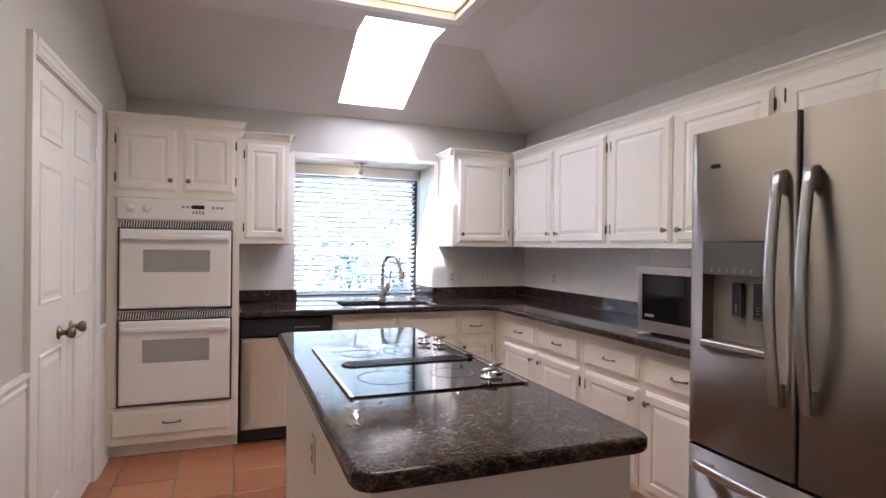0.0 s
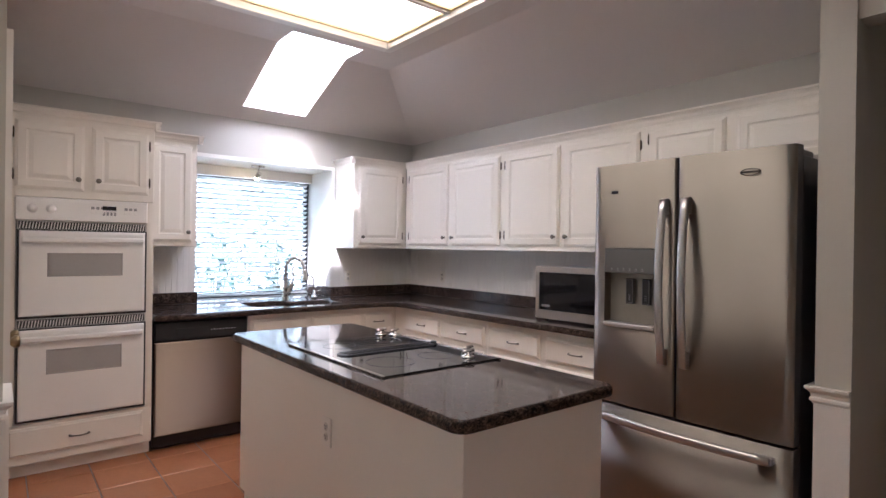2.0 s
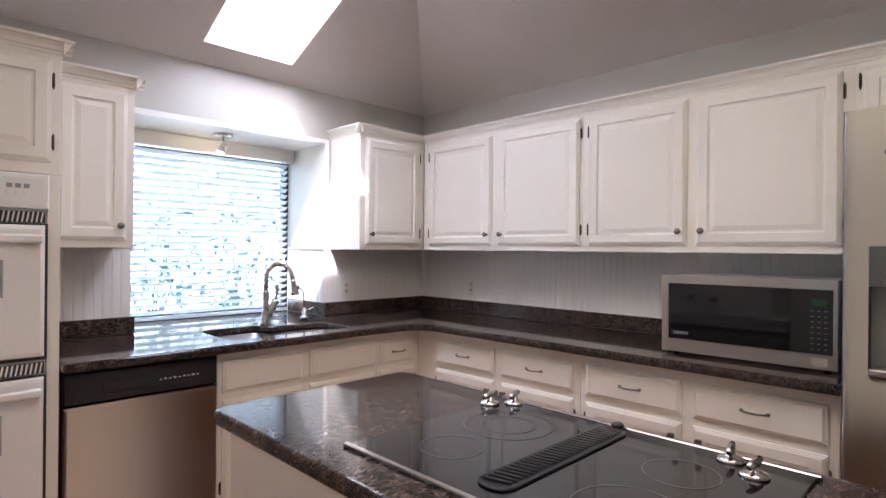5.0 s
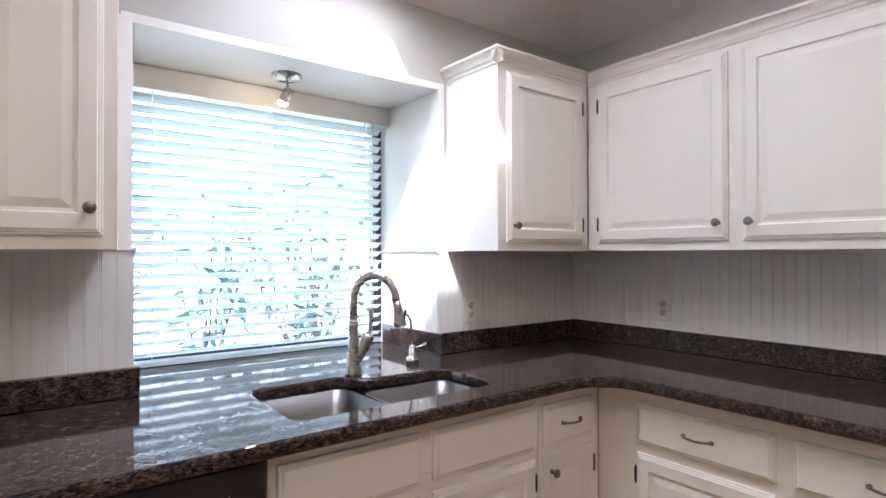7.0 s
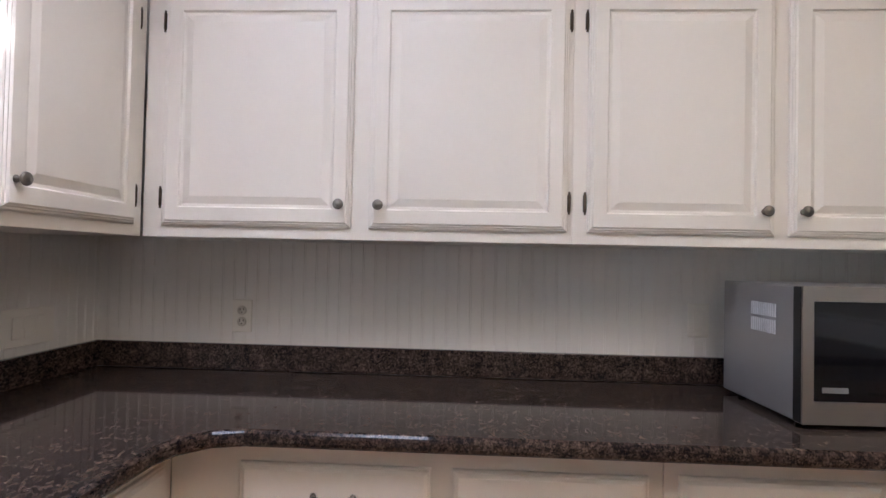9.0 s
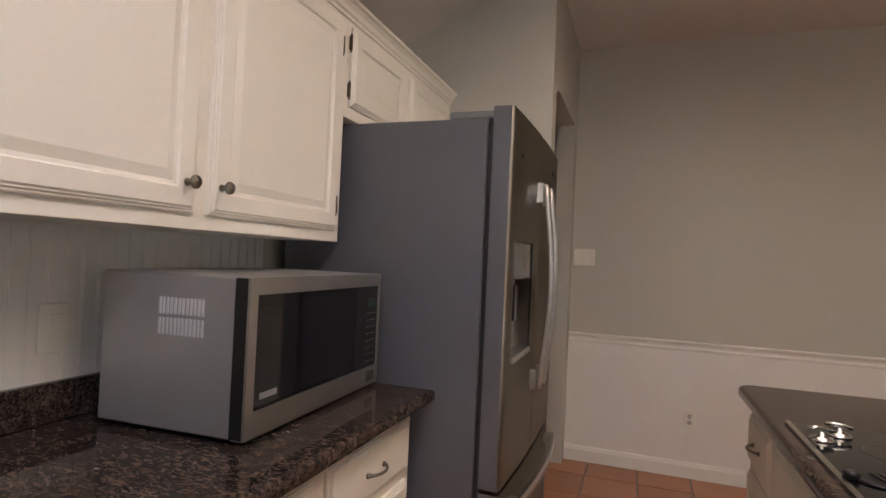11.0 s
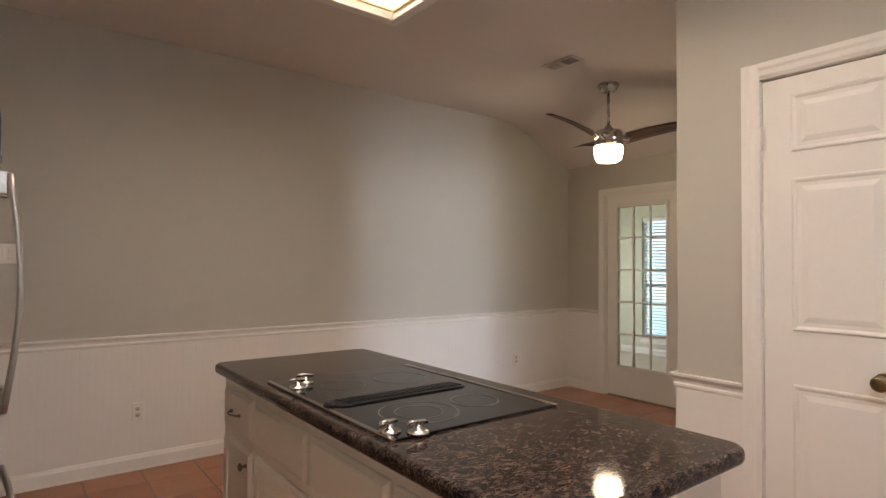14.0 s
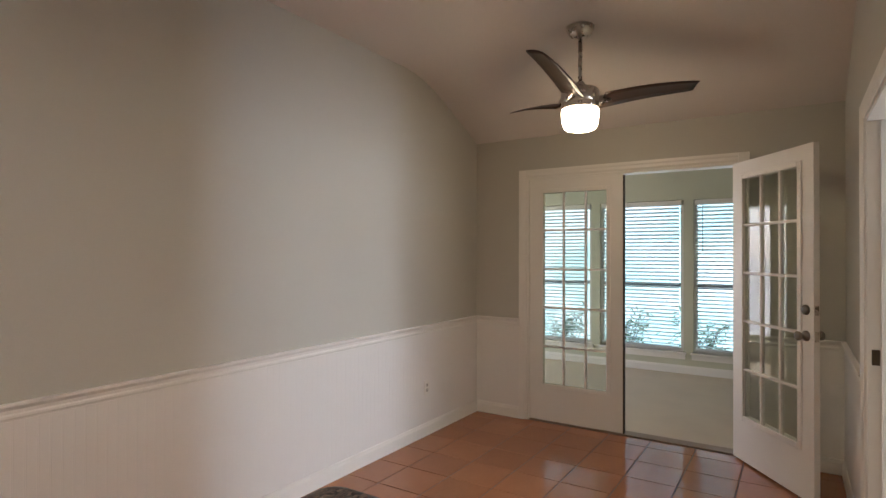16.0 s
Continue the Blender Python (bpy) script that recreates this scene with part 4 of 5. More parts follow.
for i in range(8):
    for j in range(3):
        part("key", boxbm(0.573 + 0.022 * j, 0.583 + 0.022 * j, 0.0015, 0.0028, 0.086 + i * 0.021, 0.0895 + i * 0.021), M_GREY, kp)
part("door_edge", boxbm(-0.0015, 0.0, 0.006, 0.036, 0.014, 0.353), M_DARK, mw)
part("door_button", boxbm(0.575, 0.63, -0.002, 0.0, 0.025, 0.055, bevel=0.001), M_STEEL, mw)
for r in (0.205, 0.25):
    for i in range(12):
        part("side_vent", boxbm(-0.0015, 0.0, 0.115 + i * 0.0105, 0.121 + i * 0.0105, r + 0.015, r + 0.052), M_LIGHTINK, mw)
for fx in (0.04, MWW - 0.04):
    for fy2 in (0.07, 0.36):
        part("foot", lathebm([(0, 0), (0.012, 0), (0.012, 0.012), (0, 0.012)], 10, pose(fx, fy2, 0)), M_DARK, mw)

# ---- ceiling light box ----
LX0, LX1, LY0, LY1, LZ = -0.20, 0.995, -0.03, 1.895, 2.64
cl = thing("ceiling_light", "large boxed fluorescent ceiling light with three lit panels", "ceiling light", pose(0, 0, 0))
bm = bmesh.new()
t = 0.06
for x0, x1 in ((LX0, LX0 + t), (LX1 - t, LX1)):
    box(bm, x0, x1, LY0, LY1, LZ, ZC - 0.003, 0.006, 2)
for y0, y1 in ((LY0, LY0 + t), (LY1 - t, LY1)):
    box(bm, LX0 + t, LX1 - t, y0, y1, LZ, ZC - 0.003, 0.006, 2)
part("frame", bm, M_TRIM, cl, "white painted box frame")
ys = [LY0 + t, 0.60, 1.22, LY1 - t]
for y in ys[1:3]:
    part("crossbar", boxbm(LX0 + t, LX1 - t, y - 0.014, y + 0.014, LZ + 0.022, LZ + 0.055), M_TRIM, cl)
for a, b in zip(ys, ys[1:]):
    part("diffuser", boxbm(LX0 + t + 0.004, LX1 - t - 0.004, a + 0.016, b - 0.016, LZ + 0.05, LZ + 0.056), M_LENS, cl, "lit ribbed acrylic panel")
    # edge strips put the warm rim of the lamplight into their yellow
    bm = bmesh.new()
    e0, e1 = LX0 + t + 0.001, LX1 - t - 0.001
    for q in ((e0, e0 + 0.018, a + 0.016, b - 0.016), (e1 - 0.018, e1, a + 0.016, b - 0.016), (e0 + 0.018, e1 - 0.018, a + 0.015, a + 0.033), (e0 + 0.018, e1 - 0.018, b - 0.033, b - 0.015)):
        box(bm, *q, LZ + 0.03, LZ + 0.049, 0.003)
    part("warm_rim_strip", bm, M_WARM_RIM, cl, "yellow edge strip coloured as the lamp's warm rim")

# ---- trim ----
RAILP = [(0, 0), (0.006, 0), (0.008, 0.008), (0.014, 0.012), (0.014, 0.022), (0.009, 0.028), (0.012, 0.042), (0.022, 0.052), (0.028, 0.058), (0.028, 0.068), (0.0, 0.068)]
BASEP = [(0, 0), (0.016, 0), (0.016, 0.075), (0.012, 0.085), (0.008, 0.098), (0, 0.1)]
CASEP = [(0, 0), (0.012, 0), (0.014, 0.008), (0.018, 0.016), (0.018, 0.036), (0.022, 0.048), (0.022, 0.068), (0, 0.068)]


def bead(name, p0, p1, z0, z1, out, material=M_BEAD, step=0.042, depth=0.009, groove=0.0003):
    """Beadboard sheet: upright boards with a rounded bead and a groove each."""
    p0, p1, out = Vector((*p0, 0)), Vector((*p1, 0)), Vector((*out, 0))
    length = (p1 - p0).length
    d = (p1 - p0).normalized()
    prof = [(0, depth)]
    u = step
    while u < length - 0.01:
        prof += [(u - 0.004, depth), (u - 0.0025, depth - groove), (u - 0.001, depth - groove * 0.3), (u + 0.002, depth - groove * 0.3), (u + 0.0035, depth - groove), (u + 0.005, depth)]
        u += step
    prof.append((length, depth))
    bm = bmesh.new()
    lo = [bm.verts.new(p0 + d * a + out * b + Vector((0, 0, z0))) for a, b in prof]
    hi = [bm.verts.new(p0 + d * a + out * b + Vector((0, 0, z1))) for a, b in prof]
    bl = [bm.verts.new(p0 + d * a + out * 0.001 + Vector((0, 0, z))) for a in (0, length) for z in (z0, z1)]
    for i in range(len(prof) - 1):
        bm.faces.new((lo[i], lo[i + 1], hi[i + 1], hi[i]))
    bm.faces.new((lo[0], hi[0], bl[1], bl[0]))
    bm.faces.new((lo[-1], bl[2], bl[3], hi[-1]))
    bm.faces.new([hi[0]] + hi[1:] + [bl[3], bl[1]])
    return structure(name, bm, material, "white painted beadboard panelling")


def runs(name, segs, prof, z, material, label):
    bm = bmesh.new()
    for (a, b), (c, d), out, *cut in segs:
        extrude_profile(bm, prof, (a, b, z), (c, d, z), (*out, 0), mitre=cut or (0, 0))
    return structure(name, bm, material, label)


S_, N_, E_, W_ = (0, -1), (0, 1), (1, 0), (-1, 0)
C = 0.069
SEGS = [((XNW, YS), (1.54, YS), N_), ((XNW, YS), (XNW, FD0 - C), E_), ((XNW, FD1 + C), (XNW, YP), E_),
        ((XNW, YP), (ND0 - C, YP), S_), ((ND1 + C, YP), (XW, YP), S_, 0, 1), ((XW, YP), (XW, PD0 - C), E_, 1, 0), ((XW, PD1 + C), (XW, 2.9), E_),
        ((1.52, -0.48), (1.52, -0.36), W_)]
for a, b, o, *cut in SEGS:
    bead("panelling", a, b, 0.0, RAIL - 0.05, o)
RSEGS = [((XNW, YS), (1.54, YS), N_), ((XNW, YS), (XNW, FD0 - C), E_), ((XNW, FD1 + C), (XNW, YP), E_),
         ((XNW, YP), (ND0 - C, YP), S_), ((ND1 + C, YP), (XW, YP), S_, 0, 1), ((XW, YP), (XW, PD0 - C), E_, 1, 0), ((XW, PD1 + C), (XW, 2.9), E_),
         ((1.52, -0.48), (1.52, -0.36), W_, 0, 1), ((1.52, -0.36), (1.60, -0.36), N_, 1, 0)]
runs("chair_rail", RSEGS, RAILP, RAIL - 0.05, M_TRIM, "white moulded chair rail")
runs("baseboard", SEGS, [(u + 0.008, v) for u, v in BASEP], 0, M_TRIM, "white baseboard")
bead("panelling", (NW0, YN), (RX0, YN), ZB, 1.38, S_, groove=0.0018)
bead("panelling", (RX1, YN), (XE, YN), ZB, 1.38, S_, groove=0.0018)
bead("panelling", (XE, 0.69), (XE, YN), ZB, 1.38, W_, groove=0.0018)
bead("panelling", (RX1, YN), (RX1, RY), ZB, 1.36, W_, groove=0.0018)
bead("panelling", (RX0, YN), (RX0, RY), 0.92, 1.36, E_)
structure("trim_recess", boxbm(0.168, RX0 + 0.002, YN - 0.006, YN + 0.0, 1.384, 2.108), M_TRIM, "white board beside the window recess")
runs("trim", [((RX1, YN - 0.01), (RX1, RY), W_), ((RX0, YN - 0.01), (RX0, RY), E_), ((0.168, YN), (RX0 + 0.01, YN), S_)], [(0, 0), (0.010, 0), (0.010, 0.006), (0.016, 0.012), (0.016, 0.022), (0, 0.022)], 1.36, M_TRIM, "thin white panelling cap")


def casing(name, axis, at, out, a0, a1, z, label="white moulded door casing"):
    """Casing round an opening a0..a1 high z, on the face at, facing out (sign)."""
    bm = bmesh.new()
    w = 0.068
    o = (out, 0, 0) if axis == "y" else (0, out, 0)
    side = Vector((0, 1, 0)) if axis == "y" else Vector((1, 0, 0))

    def p(a, zz):
        return (at, a, zz) if axis == "y" else (a, at, zz)
    extrude_profile(bm, CASEP, p(a0, 0), p(a0, z + w), o, tuple(-side))
    extrude_profile(bm, CASEP, p(a1, 0), p(a1, z + w), o, tuple(side))
    extrude_profile(bm, CASEP, p(a0, z), p(a1, z), o, (0, 0, 1))
    return structure(name, bm, M_TRIM, label)


casing("door_casing_pantry", "y", XW, 1, PD0, PD1, PDZ)
casing("door_casing_french", "y", XNW, 1, FD0, FD1, FDZ)
casing("door_casing_nook", "x", YP, -1, ND0, ND1, 2.06)
bm = bmesh.new()
for x0, x1 in ((ND0, ND0 + 0.015), (ND1 - 0.015, ND1)):
    box(bm, x0, x1, YP - 0.002, YP + T + 0.002, 0, 2.045)
box(bm, ND0, ND1, YP - 0.002, YP + T + 0.002, 2.045, 2.06)
box(bm, ND0 + 0.015, ND0 + 0.026, YP + 0.05, YP + 0.085, 0, 2.045)
jam = structure("door_jamb_nook", bm, M_TRIM, "white painted door jamb")
part("strike_plate", boxbm(ND0 + 0.0155, ND0 + 0.0175, YP + 0.015, YP + 0.045, 0.93, 1.0), M_BRONZE, jam, "bronze strike plate")

# ---- pantry double doors ----
PANEL = [(0, 0.001), (0.005, 0.006), (0.011, 0.006), (0.02, 0.0012), (0.034, 0.0012), (0.055, 0.0065)]


def pantry_leaf(y0, y1, hinge_low, knob_y):
    lw = y1 - y0
    d = thing("pantry_door", "closed white narrow panelled pantry door leaf", "door", pose(XW - 0.002, y0, 0.012, 0, 0, 90), "pantry doors")
    leaf = part("leaf", boxbm(0.001, lw - 0.001, 0, 0.035, 0, PDZ - 0.02, bevel=0.0015), M_TRIM, d)
    for z0, z1 in ((0.20, 0.885), (1.09, 1.68), (1.782, 2.01)):
        bm = bmesh.new()
        rings_panel(bm, 0.105, lw - 0.105, z0, z1, 0, PANEL)
        part("panel", bm, M_TRIM, leaf)
    kx = knob_y - y0
    part("knob", lathebm([(0, 0), (0.031, 0), (0.030, 0.006), (0.014, 0.010), (0.012, 0.03), (0.02, 0.036), (0.027, 0.046), (0.027, 0.06), (0.02, 0.066), (0, 0.067)], 20, pose(kx, 0, 0.94, 90)), mat("aged_brass", (0.24, 0.18, 0.10), 0.3, 1.0, vary=0.1, scale=40), d, "aged brass door knob")
    hx = 0.0 if hinge_low else lw
    for hz in (0.22, 1.85):
        bm = bmesh.new()
        tube(bm, [(hx, -0.008, hz - 0.045), (hx, -0.008, hz + 0.045)], 0.006, 8)
        box(bm, hx - 0.016, hx + 0.016, -0.003, 0.0, hz - 0.045, hz + 0.045)
        part("hinge", bm, M_TRIM, d, "white painted butt hinge")
    return d


PM = (PD0 + PD1) / 2
bm = bmesh.new()
for y0, y1 in ((PD0 - 0.001, PD0 + 0.004), (PD1 - 0.004, PD1 + 0.001)):
    box(bm, XW - T, XW + 0.001, y0, y1, 0, PDZ)
for y0, y1 in ((PD0 + 0.004, PD0 + 0.03), (PD1 - 0.03, PD1 - 0.004)):
    box(bm, XW - 0.065, XW - 0.047, y0, y1, 0, PDZ)
box(bm, XW - 0.065, XW + 0.001, PD0 + 0.004, PD1 - 0.004, PDZ - 0.004, PDZ + 0.001)
structure("door_jamb_pantry", bm, M_TRIM, "white painted pantry door jamb")
pantry_leaf(PD0 + 0.004, PM - 0.001, True, PM - 0.14)
pantry_leaf(PM + 0.0015, PD1 - 0.004, False, PM + 0.06)
# unseen wall added behind the closed leaves, in the darkened hall colour
structure("wall_pantry_back", boxbm(-1.31, -1.21, YP + T, YN, 0, 2.5), M_HALL_SHADE, "unseen dark wall behind the pantry doors")

# ---- french doors ----
bm = bmesh.new()
for y0, y1 in ((FD0, FD0 + 0.018), (FD1 - 0.018, FD1)):
    box(bm, XNW - T - 0.002, XNW + 0.002, y0, y1, 0, FDZ)
box(bm, XNW - T - 0.002, XNW + 0.002, FD0 + 0.018, FD1 - 0.018, FDZ - 0.018, FDZ)
structure("door_frame_french", bm, M_TRIM, "white french door frame")
structure("door_sill_french", boxbm(XNW - T, XNW - 0.01, FD0 + 0.018, FD1 - 0.018, -0.005, 0.010, bevel=0.003), mat("threshold_wood", (0.22, 0.15, 0.10), 0.5, vary=0.1), "dark metal threshold")
LW, LH = 0.795, 2.06


def french_leaf(name, label, m, swing):
    d = thing(name, label, "door", m, "french doors")
    g = (0.115, LW - 0.115, 0.30, LH - 0.11)
    leaf = part("leaf", wall_bm("x", 0, LW, -0.0175, 0.0175, 0, LH, [g]), M_TRIM, d)
    for s in (-1, 1):
        bm = bmesh.new()
        y0, y1 = sorted((s * 0.018, s * 0.028))
        box(bm, g[0] - 0.022, g[0] + 0.012, y0, y1, g[2] - 0.022, g[3] + 0.022, 0.003)
        box(bm, g[1] - 0.012, g[1] + 0.022, y0, y1, g[2] - 0.022, g[3] + 0.022, 0.003)
        box(bm, g[0] + 0.012, g[1] - 0.012, y0, y1, g[2] - 0.022, g[2] + 0.012, 0.003)
        box(bm, g[0] + 0.012, g[1] - 0.012, y0, y1, g[3] - 0.012, g[3] + 0.022, 0.003)
        part("glazing_bead", bm, M_TRIM, leaf)
    w3, h5 = (g[1] - g[0]) / 3, (g[3] - g[2]) / 5
    for i in (1, 2):
        part("glazing_bar", boxbm(g[0] + i * w3 - 0.009, g[0] + i * w3 + 0.009, -0.014, 0.014, g[2], g[3], bevel=0.003), M_TRIM, leaf)
    for i in range(1, 5):
        part("glazing_bar", boxbm(g[0], g[1], -0.0135, 0.0135, g[2] + i * h5 - 0.009, g[2] + i * h5 + 0.009, bevel=0.003), M_TRIM, leaf)
    for i in range(3):
        for j in range(5):
            p = part("pane", boxbm(g[0] + i * w3 + 0.004, g[0] + (i + 1) * w3 - 0.004, -0.002, 0.002, g[2] + j * h5 + 0.004, g[2] + (j + 1) * h5 - 0.004), M_DOORGLASS, leaf)
            p.visible_shadow = False
    return d


french_leaf("french_door", "closed white fifteen-pane glazed french door", pose(XNW - 0.03, FD0 + 0.02, 0.014, 0, 0, 90), 0)
ast = structure("door_astragal", boxbm(XNW - 0.05, XNW - 0.012, FD0 + 0.021 + LW, FD0 + 0.031 + LW, 0.014, 2.06), mat("dark_weatherstrip", (0.05, 0.04, 0.03), 0.6), "dark weatherstrip at the meeting edge")
OPEN = pose(XNW + 0.02, FD1 - 0.02, 0.014, 0, 0, 35.5)
od = french_leaf("french_door", "white fifteen-pane glazed french door standing open", OPEN, 1)
for hz, r in ((0.95, 0.027), (1.10, 0.026)):
    for s in (1, -1):
        prof = [(0, 0), (0.031, 0), (0.03, 0.008), (0.013, 0.012), (0.012, 0.03), (0.022, 0.036), (r, 0.046), (r, 0.058), (0.018, 0.064), (0, 0.065)] if hz < 1 else [(0, 0), (0.03, 0), (0.029, 0.01), (0.022, 0.018), (0, 0.02)]
        part("door_knob", lathebm(prof, 18, pose(LW - 0.06, -s * 0.0175, hz, 90 * s)), M_PEWTER, od, "dark pewter knob")
    part("latch_plate", boxbm(LW, LW + 0.002, -0.012, 0.012, hz - 0.028, hz + 0.028), M_NICKEL, od)

# ---- ceiling fan ----
FX, FY = -2.393, -0.231
fan = thing("ceiling_fan", "three-bladed ceiling fan with dark wood blades, lit", "ceiling fan", pose(FX, FY, 0))
part("canopy", lathebm([(0, ZC), (0.084, ZC), (0.083, ZC - 0.02), (0.066, ZC - 0.055), (0.036, ZC - 0.072), (0.018, ZC - 0.075), (0, ZC - 0.075)], 28), M_NICKEL, fan, "brushed nickel canopy")
part("rod", tubebm([(0, 0, 2.46), (0, 0, ZC - 0.07)], 0.0125, 12), M_NICKEL, fan)
part("motor_housing", lathebm([(0, 2.49), (0.024, 2.49), (0.03, 2.47), (0.06, 2.455), (0.10, 2.445), (0.113, 2.43), (0.116, 2.365), (0.112, 2.36), (0.112, 2.353), (0.116, 2.349), (0.116, 2.325), (0.108, 2.319), (0, 2.319)], 32), M_NICKEL, fan, "brushed nickel motor housing")
part("glass_shade", lathebm([(0.106, 2.322), (0.114, 2.312), (0.114, 2.285), (0.108, 2.235), (0.096, 2.205), (0.076, 2.193), (0.04, 2.188), (0, 2.187)], 32), M_FANGLASS, fan, "lit frosted glass shade")
base_dir = math.degrees(math.atan2(0.845, -0.535)) - 1.0


def blade_bm():
    bm = bmesh.new()
    n = 14
    top, bot = [], []
    for i in range(n + 1):
        u = i / n
        r = 0.135 + 0.565 * u
        half = 0.078 - 0.026 * u + 0.006 * math.sin(math.pi * u)
        sweep = -0.02 * u * u
        zc = 2.382 + 0.085 * u + 0.012 * math.sin(math.pi * u)
        tw = -radians(21 - 5 * u)
        if i == n:
            half *= 0.9
        row_t, row_b = [], []
        for k in range(5):
            s = (k / 4 * 2 - 1) * half
            x, y, z = r, s * math.cos(tw) + sweep, zc + s * math.sin(tw) - 0.006 * (k / 2 - 1) ** 2
            row_t.append(bm.verts.new((x, y, z + 0.003)))
            row_b.append(bm.verts.new((x, y, z - 0.003)))
        top.append(row_t)
        bot.append(row_b)
    for i in range(n):
        for k in range(4):
            bm.faces.new((top[i][k], top[i + 1][k], top[i + 1][k + 1], top[i][k + 1])).smooth = True
            bm.faces.new((bot[i][k], bot[i][k + 1], bot[i + 1][k + 1], bot[i + 1][k])).smooth = True
        for k in (0, 4):
            bm.faces.new((top[i][k], bot[i][k], bot[i + 1][k], top[i + 1][k]))
    for i in (0, n):
        bm.faces.new(top[i] + bot[i][::-1])
    return bm


for k in range(3):
    b = part("blade", blade_bm(), M_WOODDARK, fan, "dark walnut curved blade", pose(0, 0, 0, 0, 0, base_dir + 120 * k))
    bm = bmesh.new()
    tube(bm, [(0.09, 0, 2.382), (0.15, 0, 2.385), (0.185, 0, 2.387)], [0.035, 0.045, 0.02], 10, 0.25)
    part("blade_iron", bm, M_NICKEL, b)

# ceiling vent
cv = thing("ceiling_vent", "white ceiling air vent with dark slots", "vent", pose(-1.715, -0.148, ZC - 0.001, 0, 0, 0))
part("frame", boxbm(-0.065, 0.065, -0.15, 0.15, -0.008, 0, bevel=0.002), M_CEIL, cv)
for i in range(7):
    part("slot", boxbm(-0.046 + i * 0.014, -0.039 + i * 0.014, 0.02, 0.125, -0.0105, -0.0085), M_GREY, cv)
    part("slot", boxbm(-0.045 + i * 0.014, -0.042 + i * 0.014, -0.125, -0.02, -0.0095, -0.0085), M_GREY, cv)

# ---- kitchen window: frame, blind, spot ----
win = structure("window_kitchen", wall_bm("x", RX0, RX1, RY + 0.03, RY + 0.08, 0.90, RZ - 0.09, [(RX0 + 0.045, RX1 - 0.045, 0.945, RZ - 0.098)]), mat("dark_frame", (0.05, 0.05, 0.055), 0.5, vary=0.1), "dark framed kitchen window")
wp = part("pane", boxbm(RX0 + 0.046, RX1 - 0.046, RY + 0.052, RY + 0.056, 0.946, RZ - 0.099), M_GLASS, win)
wp.visible_shadow = False


def blind(name, label, m, w, z0, z1, tilt, pitch=0.044, depth=0.05, rail=0.06, gap=0.0, wand=False, cord=0.0):
    """Venetian blind across local x 0..w, slats facing local -y."""
    b = thing(name, label, "blind", m, "window blinds")
    part("headrail", boxbm(0, w, -0.035, 0.03, z1 - rail, z1, bevel=0.003), M_TRIM, b, "white valance")
    me = None
    span = z1 - rail - z0 - 0.03
    n = round(span / pitch) + 1
    pitch = span / (n - 1)
    for i in range(n):
        if me is None:
            bm = bmesh.new()
            q = [(-depth / 2, -0.0015), (-depth / 4, 0.0015), (0, 0.0028), (depth / 4, 0.0015), (depth / 2, -0.0015)]
            top = [[bm.verts.new((x, y, z + 0.0013)) for y, z in q] for x in (0.004, w - 0.004 - gap)]
            bot = [[bm.verts.new((x, y, z - 0.0013)) for y, z in q] for x in (0.004, w - 0.004 - gap)]
            for k in range(4):
                bm.faces.new((top[0][k], top[1][k], top[1][k + 1], top[0][k + 1]))
                bm.faces.new((bot[0][k], bot[0][k + 1], bot[1][k + 1], bot[1][k]))
            for k in (0, 4):
                bm.faces.new((top[0][k], bot[0][k], bot[1][k], top[1][k]))
            for k in (0, 1):
                bm.faces.new(top[k] + bot[k][::-1])
            s = part("slat", bm, M_BLIND, b)
            me = s.data
        else:
            s = put_mesh("slat", me, b, Matrix.Identity(4))
        s.matrix_local = pose(0, 0, z0 + 0.045 + i * pitch, tilt)
    part("bottom_rail", boxbm(0.003, w - 0.003 - gap, -0.026, 0.026, z0, z0 + 0.02, bevel=0.003), M_BLIND, b)
    for x in (0.12, w / 2, w - 0.14):
        part("ladder_cord", boxbm(x, x + 0.003, -0.028, -0.0265, z0 + 0.02, z1 - rail), M_BLIND, b)
    if cord:
        for dx, zt in ((-0.007, 1.30), (0.006, 1.285)):
            part("lift_cord", tubebm([(cord + dx, -0.044, z1 - rail), (cord + dx, -0.046, zt + 0.03)], 0.0013, 6), M_BLIND, b)
            part("tassel", lathebm([(0, 0.032), (0.004, 0.032), (0.007, 0.02), (0.011, 0.004), (0.011, 0), (0, -0.001)], 12, pose(cord + dx * 1.6, -0.048, zt)), M_OUTLET, b, "small cream cord tassel")
    if wand:
        part("tilt_wand", tubebm([(0.085, -0.042, z1 - rail), (0.084, -0.046, z1 - rail - 0.2), (0.085, -0.044, 1.46)], 0.004, 8), M_GREY, b, "thin grey tilt wand")
    return b


blind("window_blind", "white two-inch slat blind, half open over the sink", pose(RX0 + 0.006, 3.99, 0), RX1 - RX0 - 0.012, 0.922, RZ - 0.003, -26, gap=0.034, rail=0.09, cord=1.095)
sp = thing("spot_lamp", "small nickel ceiling spot with lit bulb", "lamp", pose(0.83, 3.76, RZ))
part("plate", lathebm([(0, 0), (0.062, 0), (0.061, -0.012), (0.052, -0.018), (0, -0.019)], 24), M_NICKEL, sp)
part("arm", tubebm([(0, 0, -0.018), (0.004, -0.002, -0.06)], 0.006, 8), M_NICKEL, sp)
part("head", lathebm([(0, 0), (0.018, 0), (0.02, -0.01), (0.022, -0.05), (0.026, -0.062), (0.022, -0.062), (0.018, -0.02), (0, -0.015)], 18, pose(0.012, -0.006, -0.055, 20, 22, 0)), M_NICKEL, sp)
